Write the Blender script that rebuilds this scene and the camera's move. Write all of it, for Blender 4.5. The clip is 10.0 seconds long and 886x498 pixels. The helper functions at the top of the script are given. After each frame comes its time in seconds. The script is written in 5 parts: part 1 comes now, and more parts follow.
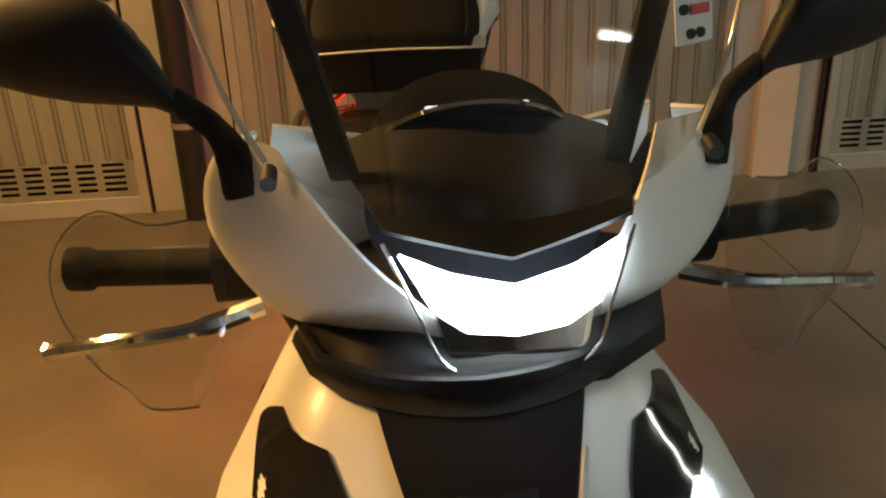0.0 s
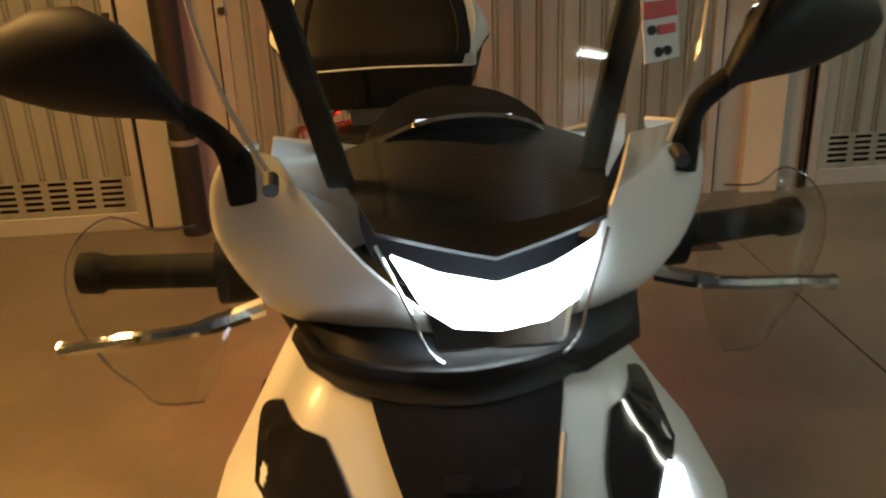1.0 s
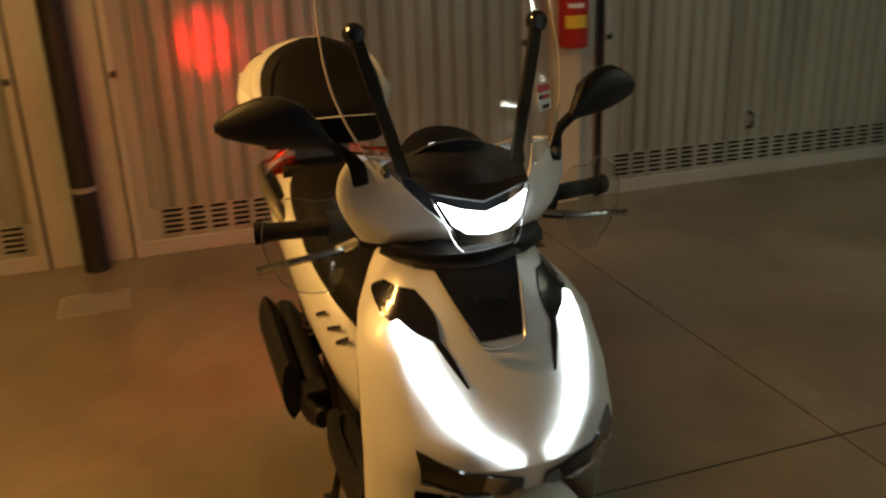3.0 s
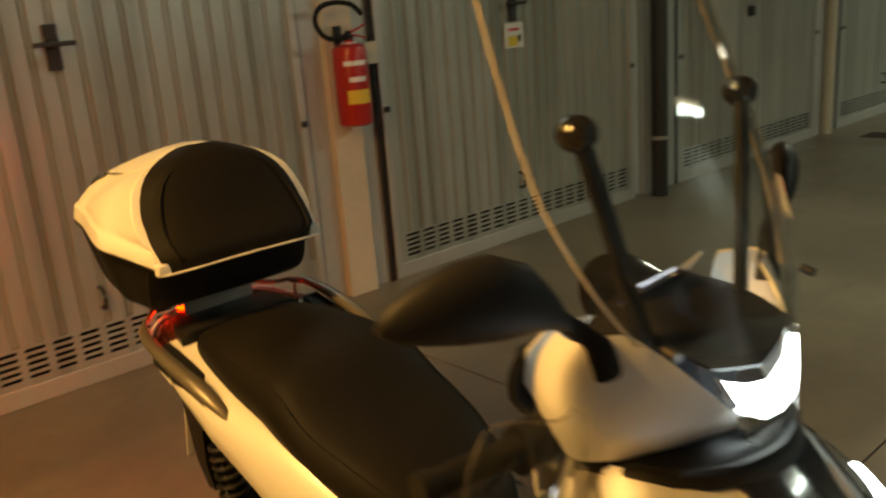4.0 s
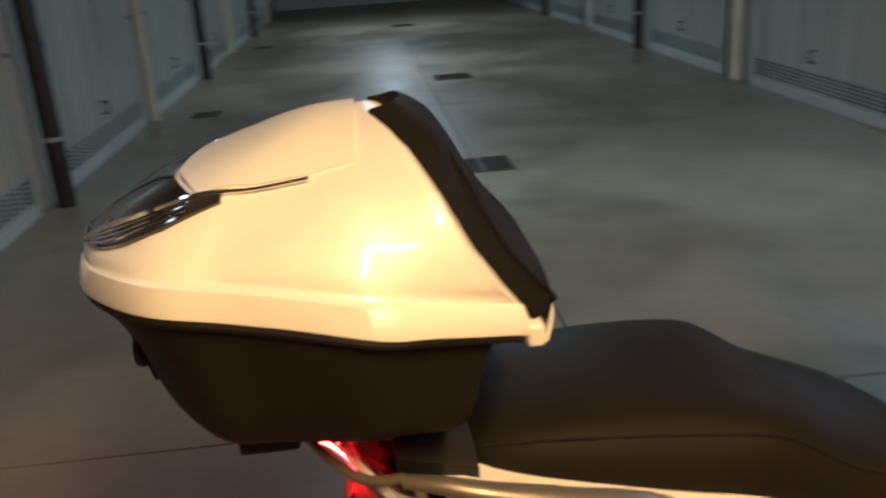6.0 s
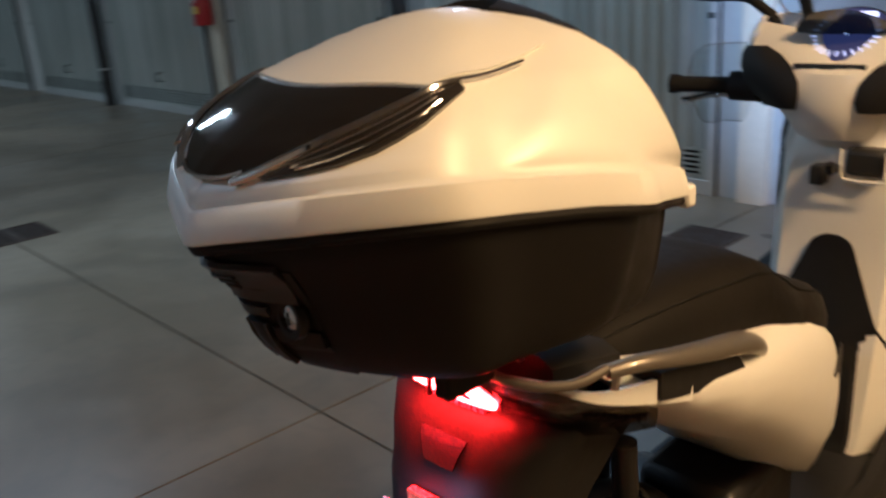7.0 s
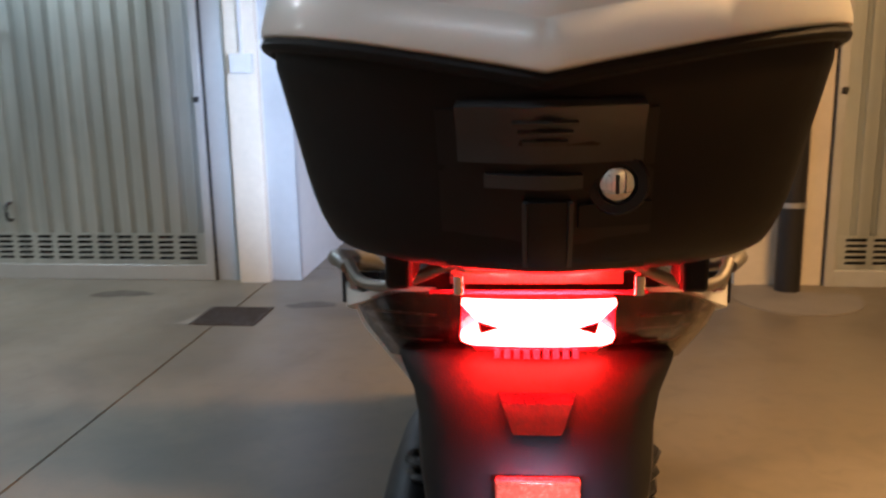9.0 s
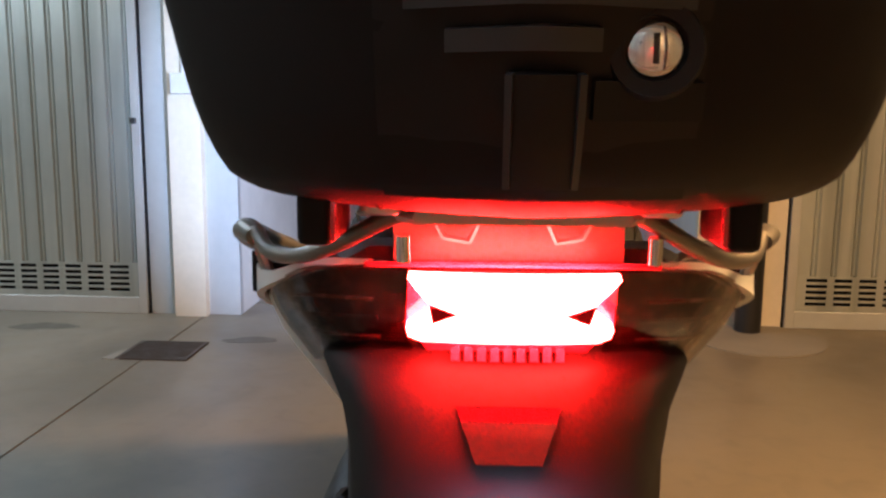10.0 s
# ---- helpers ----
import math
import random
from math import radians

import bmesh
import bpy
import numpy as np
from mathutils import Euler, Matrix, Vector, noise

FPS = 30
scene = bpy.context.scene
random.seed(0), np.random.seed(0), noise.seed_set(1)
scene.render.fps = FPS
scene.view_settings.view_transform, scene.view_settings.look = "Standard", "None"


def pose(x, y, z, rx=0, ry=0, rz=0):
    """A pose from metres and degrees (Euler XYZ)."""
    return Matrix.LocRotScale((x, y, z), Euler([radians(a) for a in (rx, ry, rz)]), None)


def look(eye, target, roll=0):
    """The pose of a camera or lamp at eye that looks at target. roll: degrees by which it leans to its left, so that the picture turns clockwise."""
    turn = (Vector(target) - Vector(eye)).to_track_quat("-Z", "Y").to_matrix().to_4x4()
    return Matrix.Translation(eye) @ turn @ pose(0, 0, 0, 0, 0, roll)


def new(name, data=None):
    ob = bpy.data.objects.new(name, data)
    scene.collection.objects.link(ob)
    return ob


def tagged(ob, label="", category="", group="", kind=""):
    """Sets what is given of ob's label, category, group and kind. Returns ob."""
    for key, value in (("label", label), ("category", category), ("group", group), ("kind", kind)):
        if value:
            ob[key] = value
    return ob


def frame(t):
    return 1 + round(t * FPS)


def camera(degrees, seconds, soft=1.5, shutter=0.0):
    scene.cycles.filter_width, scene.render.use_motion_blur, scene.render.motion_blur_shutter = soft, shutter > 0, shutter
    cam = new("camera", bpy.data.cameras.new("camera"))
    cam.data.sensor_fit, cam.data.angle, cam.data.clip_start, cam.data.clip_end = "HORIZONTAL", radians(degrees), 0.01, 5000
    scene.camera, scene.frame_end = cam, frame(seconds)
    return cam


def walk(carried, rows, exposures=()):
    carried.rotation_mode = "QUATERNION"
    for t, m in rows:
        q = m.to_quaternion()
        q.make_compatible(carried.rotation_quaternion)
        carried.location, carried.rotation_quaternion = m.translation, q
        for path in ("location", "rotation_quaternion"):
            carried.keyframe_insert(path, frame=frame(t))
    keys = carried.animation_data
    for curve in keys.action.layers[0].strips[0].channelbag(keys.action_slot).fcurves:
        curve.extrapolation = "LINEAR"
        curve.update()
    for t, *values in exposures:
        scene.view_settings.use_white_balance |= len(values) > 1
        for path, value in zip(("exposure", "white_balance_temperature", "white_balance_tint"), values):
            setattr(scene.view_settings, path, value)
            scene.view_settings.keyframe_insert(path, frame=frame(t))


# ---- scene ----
cam = camera(54.8, 10.0, soft=2.2, shutter=0.5)
EXPOSURES = [(0, -0.3, 6300, 0), (1.0, -0.4, 6300, 0), (1.5, -0.75, 6700, 1), (2.0, -0.8, 6900, 1), (3.4, -1.05, 6900, 0), (4.0, -0.55, 7000, -5), (4.5, 0.05, 7200, -8), (4.8, 0.10, 6000, 0), (5.2, 0.15, 5300, 4), (6.4, -0.55, 4550, 8), (7.0, -0.5, 4500, 8), (7.5, -0.4, 4600, 10), (8.0, -0.3, 4900, 12), (8.5, -0.05, 5000, 12), (9.0, 0.12, 5200, 12), (10, 0.30, 5200, 12)]
PATH = [
    (0, pose(-0.071, -0.302, 1.355, 67.03, 2.08, -4.72)),
    (0.5, pose(-0.073, -0.299, 1.355, 68.02, 2.11, -4.78)),
    (1, pose(-0.070, -0.354, 1.363, 68.18, 2.11, -5.08)),
    (1.2, pose(-0.077, -0.493, 1.392, 69.68, 1.96, -5.10)),
    (1.5, pose(-0.110, -0.961, 1.462, 73.33, 2.28, -5.58)),
    (1.6, pose(-0.143, -1.224, 1.563, 74.15, 2.17, -5.77)),
    (1.7, pose(-0.143, -1.414, 1.563, 74.15, 2.17, -4.97)),
    (1.8, pose(-0.143, -1.424, 1.563, 73.85, 2.17, -5.77)),
    (1.9, pose(-0.143, -1.434, 1.563, 72.95, 2.17, -5.27)),
    (2, pose(-0.153, -1.444, 1.563, 72.15, 2.17, -5.87)),
    (2.2, pose(-0.182, -1.400, 1.560, 70.46, 1.19, -6.21)),
    (3.3, pose(-0.628, -0.849, 1.524, 71.08, 3.23, -26.12)),
    (3.5, pose(-0.710, -0.651, 1.531, 72.25, 3.91, -31.31)),
    (4, pose(-0.837, -0.183, 1.533, 73.73, 4.37, -42.24)),
    (4.5, pose(-0.993, 0.230, 1.537, 74.43, 3.61, -53.75)),
    (5, pose(-1.003, 0.731, 1.475, 73.70, 3.95, -65.76)),
    (5.2, pose(-1.013, 0.894, 1.478, 73.24, 3.67, -70.69)),
    (6.3, pose(-0.908, 1.708, 1.414, 70.25, 3.37, -107.17)),
    (6.5, pose(-0.866, 1.859, 1.394, 71.09, 3.16, -115.23)),
    (7, pose(-0.694, 2.101, 1.326, 71.67, 4.12, -132.89)),
    (7.5, pose(-0.469, 2.237, 1.279, 70.99, 3.07, -148.09)),
    (8, pose(-0.262, 2.301, 1.257, 71.31, 1.28, -157.48)),
    (8.5, pose(-0.126, 2.353, 1.199, 73.44, 1.52, -165.40)),
    (9, pose(-0.046, 2.301, 1.124, 77.97, 1.03, -173.52)),
    (9.5, pose(-0.033, 2.205, 1.041, 79.95, -0.26, -176.16)),
    (10, pose(-0.030, 2.107, 1.022, 81.08, -0.51, -176.56)),
]
walk(cam, PATH, EXPOSURES)

# ---------------------------------------------------------------- world and lights
world = bpy.data.worlds.new("world")
scene.world = world
world.use_nodes = True
world.node_tree.nodes["Background"].inputs[0].default_value = (0.02, 0.02, 0.022, 1)
world.node_tree.nodes["Background"].inputs[1].default_value = 0.3

WARM = (1.0, 0.50, 0.145)
NEUTRAL = (0.95, 0.93, 0.78)
COOL = (0.86, 0.96, 0.95)


def area_lamp(name, eye, target, power, size, size_y, colour):
    data = bpy.data.lights.new(name, "AREA")
    data.shape, data.size, data.size_y, data.energy, data.color = "RECTANGLE", size, size_y, power, colour
    ob = new(name, data)
    ob.matrix_world = look(eye, target)
    return ob


# tubes on the ceiling of the aisle
# The 6 W tube near the north wall is added to cool the lid's rim.
TUBES = [(-1.70, 0.95, WARM, 165), (2.85, -1.72, COOL, 34), (3.95, 0.95, NEUTRAL, 46), (0.85, 2.75, COOL, 6), (9.6, 0.95, NEUTRAL, 70), (15.2, 0.95, NEUTRAL, 75)]
for tx, ty, tc, tp in TUBES:
    area_lamp("tube_light", (tx, ty, 2.50), (tx, ty, 0), tp, 1.25, 0.12, tc)

# the scooter's own lamps
head = bpy.data.lights.new("headlight_beam", "SPOT")
head.energy, head.color, head.spot_size, head.spot_blend, head.shadow_soft_size = 520, (0.66, 0.78, 1.0), radians(62), 0.6, 0.03
ob = new("headlight_beam", head)
ob.matrix_world = look((0.01, 0.19, 1.09), (1.1, -5, 0.85))
brake = bpy.data.lights.new("tail_beam", "SPOT")
brake.energy, brake.color, brake.spot_size, brake.spot_blend, brake.shadow_soft_size = 170, (1.0, 0.0, 0.008), radians(11.5), 1.0, 0.03
ob = new("tail_beam", brake)
ob.matrix_world = look((-0.05, 1.62, 0.88), (-0.25, 3.56, 1.10))


# small white lamp over the registration plate
area_lamp("plate_light", (-0.05, 1.640, 0.752), (-0.05, 1.592, 0.66), 0.25, 0.06, 0.01, (0.7, 0.8, 1.0))


# ---------------------------------------------------------------- materials
def mat(name, base, rough=0.5, metal=0.0, coat=0.0, noise_scale=0.0, noise_amt=0.0, bump=0.0, bump_scale=200.0,
        emit=None, emit_strength=0.0, spec=0.5, soft=False):
    m = bpy.data.materials.new(name)
    m.use_nodes = True
    nt = m.node_tree
    b = nt.nodes["Principled BSDF"]
    b.inputs["Base Color"].default_value = (*base, 1)
    b.inputs["Roughness"].default_value = rough
    b.inputs["Metallic"].default_value = metal
    b.inputs["Coat Weight"].default_value = coat
    b.inputs["Coat Roughness"].default_value = 0.05
    b.inputs["Specular IOR Level"].default_value = spec
    tc = nt.nodes.new("ShaderNodeTexCoord")
    if noise_amt > 0:
        n1 = nt.nodes.new("ShaderNodeTexNoise")
        n1.inputs["Scale"].default_value, n1.inputs["Detail"].default_value = noise_scale, 6
        if soft:
            n1.inputs["Detail"].default_value, n1.inputs["Distortion"].default_value = 2.5, 0.6
        n2 = nt.nodes.new("ShaderNodeTexNoise")
        n2.inputs["Scale"].default_value, n2.inputs["Detail"].default_value = noise_scale * 9, 4
        nt.links.new(tc.outputs["Object"], n1.inputs["Vector"])
        nt.links.new(tc.outputs["Object"], n2.inputs["Vector"])
        add = nt.nodes.new("ShaderNodeMath")
        add.operation = "MULTIPLY_ADD"
        add.inputs[1].default_value, add.inputs[2].default_value = 0.4, 0.0
        nt.links.new(n2.outputs["Fac"], add.inputs[0])
        sm = nt.nodes.new("ShaderNodeMath")
        sm.operation = "ADD"
        nt.links.new(n1.outputs["Fac"], sm.inputs[0])
        nt.links.new(add.outputs[0], sm.inputs[1])
        rp = nt.nodes.new("ShaderNodeMapRange")
        rp.inputs["From Min"].default_value, rp.inputs["From Max"].default_value = 0.38, 1.02
        rp.inputs["To Min"].default_value, rp.inputs["To Max"].default_value = 1 - noise_amt, 1 + noise_amt
        nt.links.new(sm.outputs[0], rp.inputs["Value"])
        mul = nt.nodes.new("ShaderNodeMix")
        mul.data_type, mul.blend_type = "RGBA", "MULTIPLY"
        mul.inputs[0].default_value = 1.0
        mul.inputs[6].default_value = (*base, 1)
        nt.links.new(rp.outputs[0], mul.inputs[7])
        nt.links.new(mul.outputs[2], b.inputs["Base Color"])
        rr = nt.nodes.new("ShaderNodeMapRange")
        rr.inputs["From Min"].default_value, rr.inputs["From Max"].default_value = 0.45, 0.95
        rr.inputs["To Min"].default_value, rr.inputs["To Max"].default_value = max(0.02, rough - 0.12 * noise_amt * 4), min(1, rough + 0.12 * noise_amt * 4)
        nt.links.new(sm.outputs[0], rr.inputs["Value"])
        nt.links.new(rr.outputs[0], b.inputs["Roughness"])
    if bump > 0:
        n3 = nt.nodes.new("ShaderNodeTexNoise")
        n3.inputs["Scale"].default_value, n3.inputs["Detail"].default_value = bump_scale, 3
        nt.links.new(tc.outputs["Object"], n3.inputs["Vector"])
        bp = nt.nodes.new("ShaderNodeBump")
        bp.inputs["Strength"].default_value, bp.inputs["Distance"].default_value = bump, 0.002
        nt.links.new(n3.outputs["Fac"], bp.inputs["Height"])
        nt.links.new(bp.outputs[0], b.inputs["Normal"])
    if emit:
        b.inputs["Emission Color"].default_value = (*emit, 1)
        b.inputs["Emission Strength"].default_value = emit_strength
    return m


def clear(name, tint, rough=0.03, skin=0.03, power=4.0):
    """Thin clear plastic: mostly see-through, with a glossy skin."""
    m = bpy.data.materials.new(name)
    m.use_nodes = True
    nt = m.node_tree
    nt.nodes.clear()
    out = nt.nodes.new("ShaderNodeOutputMaterial")
    tr = nt.nodes.new("ShaderNodeBsdfTransparent")
    tr.inputs[0].default_value = (*tint, 1)
    gl = nt.nodes.new("ShaderNodeBsdfGlossy")
    gl.inputs["Roughness"].default_value = rough
    mx = nt.nodes.new("ShaderNodeMixShader")
    lw = nt.nodes.new("ShaderNodeLayerWeight")
    lw.inputs["Blend"].default_value = 0.5
    pw = nt.nodes.new("ShaderNodeMath")
    pw.operation = "POWER"
    pw.inputs[1].default_value = power
    nt.links.new(lw.outputs["Facing"], pw.inputs[0])
    ma = nt.nodes.new("ShaderNodeMath")
    ma.operation = "MULTIPLY_ADD"
    ma.inputs[1].default_value, ma.inputs[2].default_value = 0.7, skin
    nt.links.new(pw.outputs[0], ma.inputs[0])
    nt.links.new(ma.outputs[0], mx.inputs[0])
    nt.links.new(tr.outputs[0], mx.inputs[1])
    nt.links.new(gl.outputs[0], mx.inputs[2])
    nt.links.new(mx.outputs[0], out.inputs[0])
    return m


PEARL = mat("pearl_white_paint", (0.83, 0.83, 0.80), 0.40, 0.06, 0.28, 3, 0.02)
BLACK = mat("black_grained_plastic", (0.014, 0.014, 0.015), 0.52, 0, 0, 6, 0.25, 0.08, 900, spec=0.25)
TUB = mat("matt_black_case_plastic", (0.010, 0.0095, 0.0095), 0.55, 0, 0, 6, 0.2, 0.1, 1200, spec=0.17)
LOCKM = mat("satin_black_plastic", (0.011, 0.0105, 0.0105), 0.42, 0, 0, 6, 0.2, 0.1, 1200, spec=0.25)
GLOSS = mat("gloss_black_plastic", (0.012, 0.012, 0.014), 0.12, 0, 0.6, 4, 0.1)
SMOKE = mat("smoked_panel", (0.010, 0.008, 0.007), 0.06, 0, 0.5, 4, 0.1)
LENSDARK = mat("smoked_side_lens", (0.030, 0.026, 0.023), 0.12, 0.2, 1.0, 30, 0.2)
RUBBER = mat("rubber", (0.012, 0.012, 0.012), 0.75, 0, 0, 20, 0.3, 0.3, 300, spec=0.2)
SEATM = mat("seat_vinyl", (0.010, 0.009, 0.008), 0.62, 0, 0, 8, 0.2, 0.10, 150, spec=0.13)
SATIN = mat("satin_grey_metal", (0.44, 0.41, 0.37), 0.38, 0.75, 0, 8, 0.10)
RAILM = mat("bronze_grey_rail", (0.21, 0.19, 0.16), 0.40, 0.6, 0.2, 8, 0.1)
SILVER = mat("silver_paint", (0.55, 0.54, 0.52), 0.3, 0.7, 0.3, 8, 0.08)
CHROME = mat("chrome", (0.85, 0.85, 0.86), 0.07, 1.0, 0)
DARKMET = mat("dark_metal", (0.035, 0.035, 0.038), 0.4, 0.7, 0, 20, 0.3, 0.2, 200)
HEADM = mat("headlight_glow", (0.9, 0.9, 0.9), 0.2, 0, 0, emit=(0.82, 0.90, 1.0), emit_strength=32)
DRLM = mat("running_light_glow", (0.9, 0.9, 0.9), 0.2, 0, 0, emit=(0.78, 0.87, 1.0), emit_strength=30)
TAILM = mat("tail_light_glow", (0.8, 0.1, 0.05), 0.2, 0, 0, emit=(1.0, 0.0062, 0.0009), emit_strength=380)
TAILD = mat("red_lens", (0.42, 0.01, 0.012), 0.1, 0, 0.8)
REDFACET = mat("tail_red_facet", (0.030, 0.002, 0.002), 0.15, 0, 0.6)
STAINM = mat("dried_stain", (0.085, 0.070, 0.050), 0.5, 0, 0, 9, 0.35)
PATCHM = mat("pale_cement", (0.23, 0.205, 0.165), 0.7, 0, 0, 5, 0.2, 0.3, 60)
REFL = mat("red_reflector", (0.75, 0.10, 0.05), 0.15, 0.2, 0.5, 260, 0.5)
BOWL = mat("indicator_bowl", (0.20, 0.10, 0.075), 0.25, 0.4, 0.3, 60, 0.3)
FLAP = mat("grey_flap", (0.040, 0.042, 0.046), 0.4, 0.2, 0, 30, 0.1)
PLATE = mat("plate_white", (0.8, 0.8, 0.8), 0.4, 0, 0, 12, 0.06)
PLBLUE = mat("plate_blue", (0.02, 0.16, 0.55), 0.4)
INK = mat("ink_black", (0.02, 0.02, 0.02), 0.5)
GAUGE = mat("gauge_glow", (0.03, 0.03, 0.05), 0.3, emit=(0.35, 0.36, 0.9), emit_strength=0.10)
GAUGEW = mat("gauge_white_glow", (0.7, 0.7, 0.8), 0.3, emit=(0.75, 0.78, 1.0), emit_strength=2.0)
CLEARM = clear("clear_plastic", (0.93, 0.94, 0.93))
# Opaque pale colours that imitate the light caught in clear plastic edges.
EDGEM = mat("acrylic_edge", (0.55, 0.50, 0.42), 0.15, 0, 1.0)
GUARDM = mat("dull_edge_glint", (0.16, 0.145, 0.12), 0.2, 0, 0.6)
LENSM = clear("clear_lens", (0.85, 0.83, 0.8), 0.06)
INDIC = clear("smoky_lens", (0.50, 0.43, 0.38), 0.06, 0.05)
MIRRORM = mat("mirror_glass", (0.8, 0.8, 0.8), 0.02, 1.0)
STICKW = mat("sticker_white", (0.75, 0.75, 0.72), 0.5)
STICKR = mat("sticker_red", (0.6, 0.04, 0.04), 0.5)
YELLOW = mat("sticker_yellow", (0.75, 0.55, 0.06), 0.5)
DOORM = mat("galvanised_door_sheet", (0.46, 0.49, 0.455), 0.36, 0.50, 0, 1.2, 0.12, 0.1, 60)
FRAMEM = mat("galvanised_frame", (0.48, 0.49, 0.47), 0.45, 0.35, 0, 2, 0.12)
WALLM = mat("painted_plaster", (0.55, 0.54, 0.50), 0.8, 0, 0, 2, 0.12, 0.3, 90)
CREAM = mat("cream_paint", (0.62, 0.55, 0.42), 0.6, 0, 0, 3, 0.12)
PIPEM = mat("black_downpipe", (0.015, 0.014, 0.014), 0.45, 0, 0, 5, 0.2)
BANDM = mat("zinc_clamp", (0.5, 0.5, 0.48), 0.4, 0.8)
REDM = mat("extinguisher_red", (0.40, 0.014, 0.014), 0.3, 0, 0.4, 5, 0.08)
# Near-black put in for the shade inside slots, drains and gaps.
HOLE = mat("shade_black", (0.004, 0.004, 0.004), 0.9)
GRATE = mat("rusty_grate", (0.05, 0.035, 0.025), 0.6, 0.3, 0, 20, 0.4, 0.3, 90)
CEILM = mat("concrete_ceiling", (0.35, 0.34, 0.32), 0.9, 0, 0, 2, 0.15, 0.4, 40)
FLOORM = mat("polished_concrete", (0.178, 0.147, 0.102), 0.42, 0, 0, 0.8, 0.27, 0.12, 45, soft=True)
GLOWT = mat("tube_glow", (0.9, 0.9, 0.9), 0.4, emit=(1.0, 0.8, 0.55), emit_strength=6)


def stain(m, scale, amount, colour, lo, hi, stretch=(1, 1, 1)):
    """Patches with soft uneven outlines over a colour: floor and door wear, and reflection streaks on doors."""
    nt = m.node_tree
    b = nt.nodes["Principled BSDF"]
    src = b.inputs["Base Color"].links[0].from_socket
    tc = nt.nodes.new("ShaderNodeTexCoord")
    n = nt.nodes.new("ShaderNodeTexNoise")
    n.inputs["Scale"].default_value, n.inputs["Detail"].default_value, n.inputs["Distortion"].default_value = scale, 3, 0.8
    mp = nt.nodes.new("ShaderNodeMapping")
    mp.inputs["Scale"].default_value = stretch
    nt.links.new(tc.outputs["Object"], mp.inputs["Vector"])
    nt.links.new(mp.outputs[0], n.inputs["Vector"])
    r = nt.nodes.new("ShaderNodeMapRange")
    r.interpolation_type = "SMOOTHSTEP"
    r.inputs["From Min"].default_value, r.inputs["From Max"].default_value = lo, hi
    r.inputs["To Max"].default_value = amount
    nt.links.new(n.outputs["Fac"], r.inputs["Value"])
    mx = nt.nodes.new("ShaderNodeMix")
    mx.data_type = "RGBA"
    mx.inputs[7].default_value = (*colour, 1)
    nt.links.new(r.outputs[0], mx.inputs[0])
    nt.links.new(src, mx.inputs[6])
    nt.links.new(mx.outputs[2], b.inputs["Base Color"])


stain(FLOORM, 1.6, 0.6, (0.105, 0.088, 0.064), 0.44, 0.72)
stain(FLOORM, 0.8, 0.6, (0.245, 0.208, 0.155), 0.46, 0.72)
stain(FLOORM, 11.0, 0.30, (0.095, 0.082, 0.063), 0.40, 0.85)
# Two stretched layers paint upright dark and pale reflection streaks into the door sheets.
stain(DOORM, 1.0, 0.55, (0.25, 0.27, 0.245), 0.45, 0.70, (9, 9, 0.35))
stain(DOORM, 1.0, 0.45, (0.54, 0.56, 0.53), 0.50, 0.75, (4, 4, 0.5))
stain(DOORM, 0.8, 0.35, (0.31, 0.33, 0.30), 0.5, 0.75)


# ---------------------------------------------------------------- mesh helpers
def link(name, bm, material, parent=None, label="", smooth=True, loc=None, bevel=0.0, sharp=40):
    me = bpy.data.meshes.new(name)
    bmesh.ops.recalc_face_normals(bm, faces=bm.faces[:])
    bm.to_mesh(me)
    bm.free()
    ob = new(name, me)
    me.materials.append(material)
    if smooth:
        for p in me.polygons:
            p.use_smooth = True
        me.set_sharp_from_angle(angle=radians(sharp))
    if bevel > 0:
        md = ob.modifiers.new("bevel", "BEVEL")
        md.width, md.segments, md.limit_method = bevel, 2, "ANGLE"
    if parent:
        ob.parent = parent
    if loc:
        ob.location = loc
    if label:
        ob["label"] = label
    return ob


def part(name, bm, material, parent, label="", **kw):
    return link(name, bm, material, parent, label, **kw)


def thing(name, label, category, at=(0, 0, 0), group="", kind=""):
    ob = new(name)
    ob.location = at
    return tagged(ob, label, category, group, kind)


def box(bm, x0, x1, y0, y1, z0, z1):
    v = [bm.verts.new(p) for p in ((x0, y0, z0), (x1, y0, z0), (x1, y1, z0), (x0, y1, z0), (x0, y0, z1), (x1, y0, z1), (x1, y1, z1), (x0, y1, z1))]
    for f in ((3, 2, 1, 0), (4, 5, 6, 7), (0, 1, 5, 4), (1, 2, 6, 5), (2, 3, 7, 6), (3, 0, 4, 7)):
        bm.faces.new([v[i] for i in f])
    return bm


def boxes(*bs):
    bm = bmesh.new()
    for b in bs:
        box(bm, *b)
    return bm


def loft(rings, bm=None, cap=True, closed=True):
    bm = bm or bmesh.new()
    vs = [[bm.verts.new(p) for p in r] for r in rings]
    n = len(rings[0])
    for a, b in zip(vs, vs[1:]):
        for i in range(n if closed else n - 1):
            j = (i + 1) % n
            bm.faces.new((a[i], a[j], b[j], b[i]))
    if cap and closed:
        bm.faces.new(vs[0][::-1])
        bm.faces.new(vs[-1])
    return bm


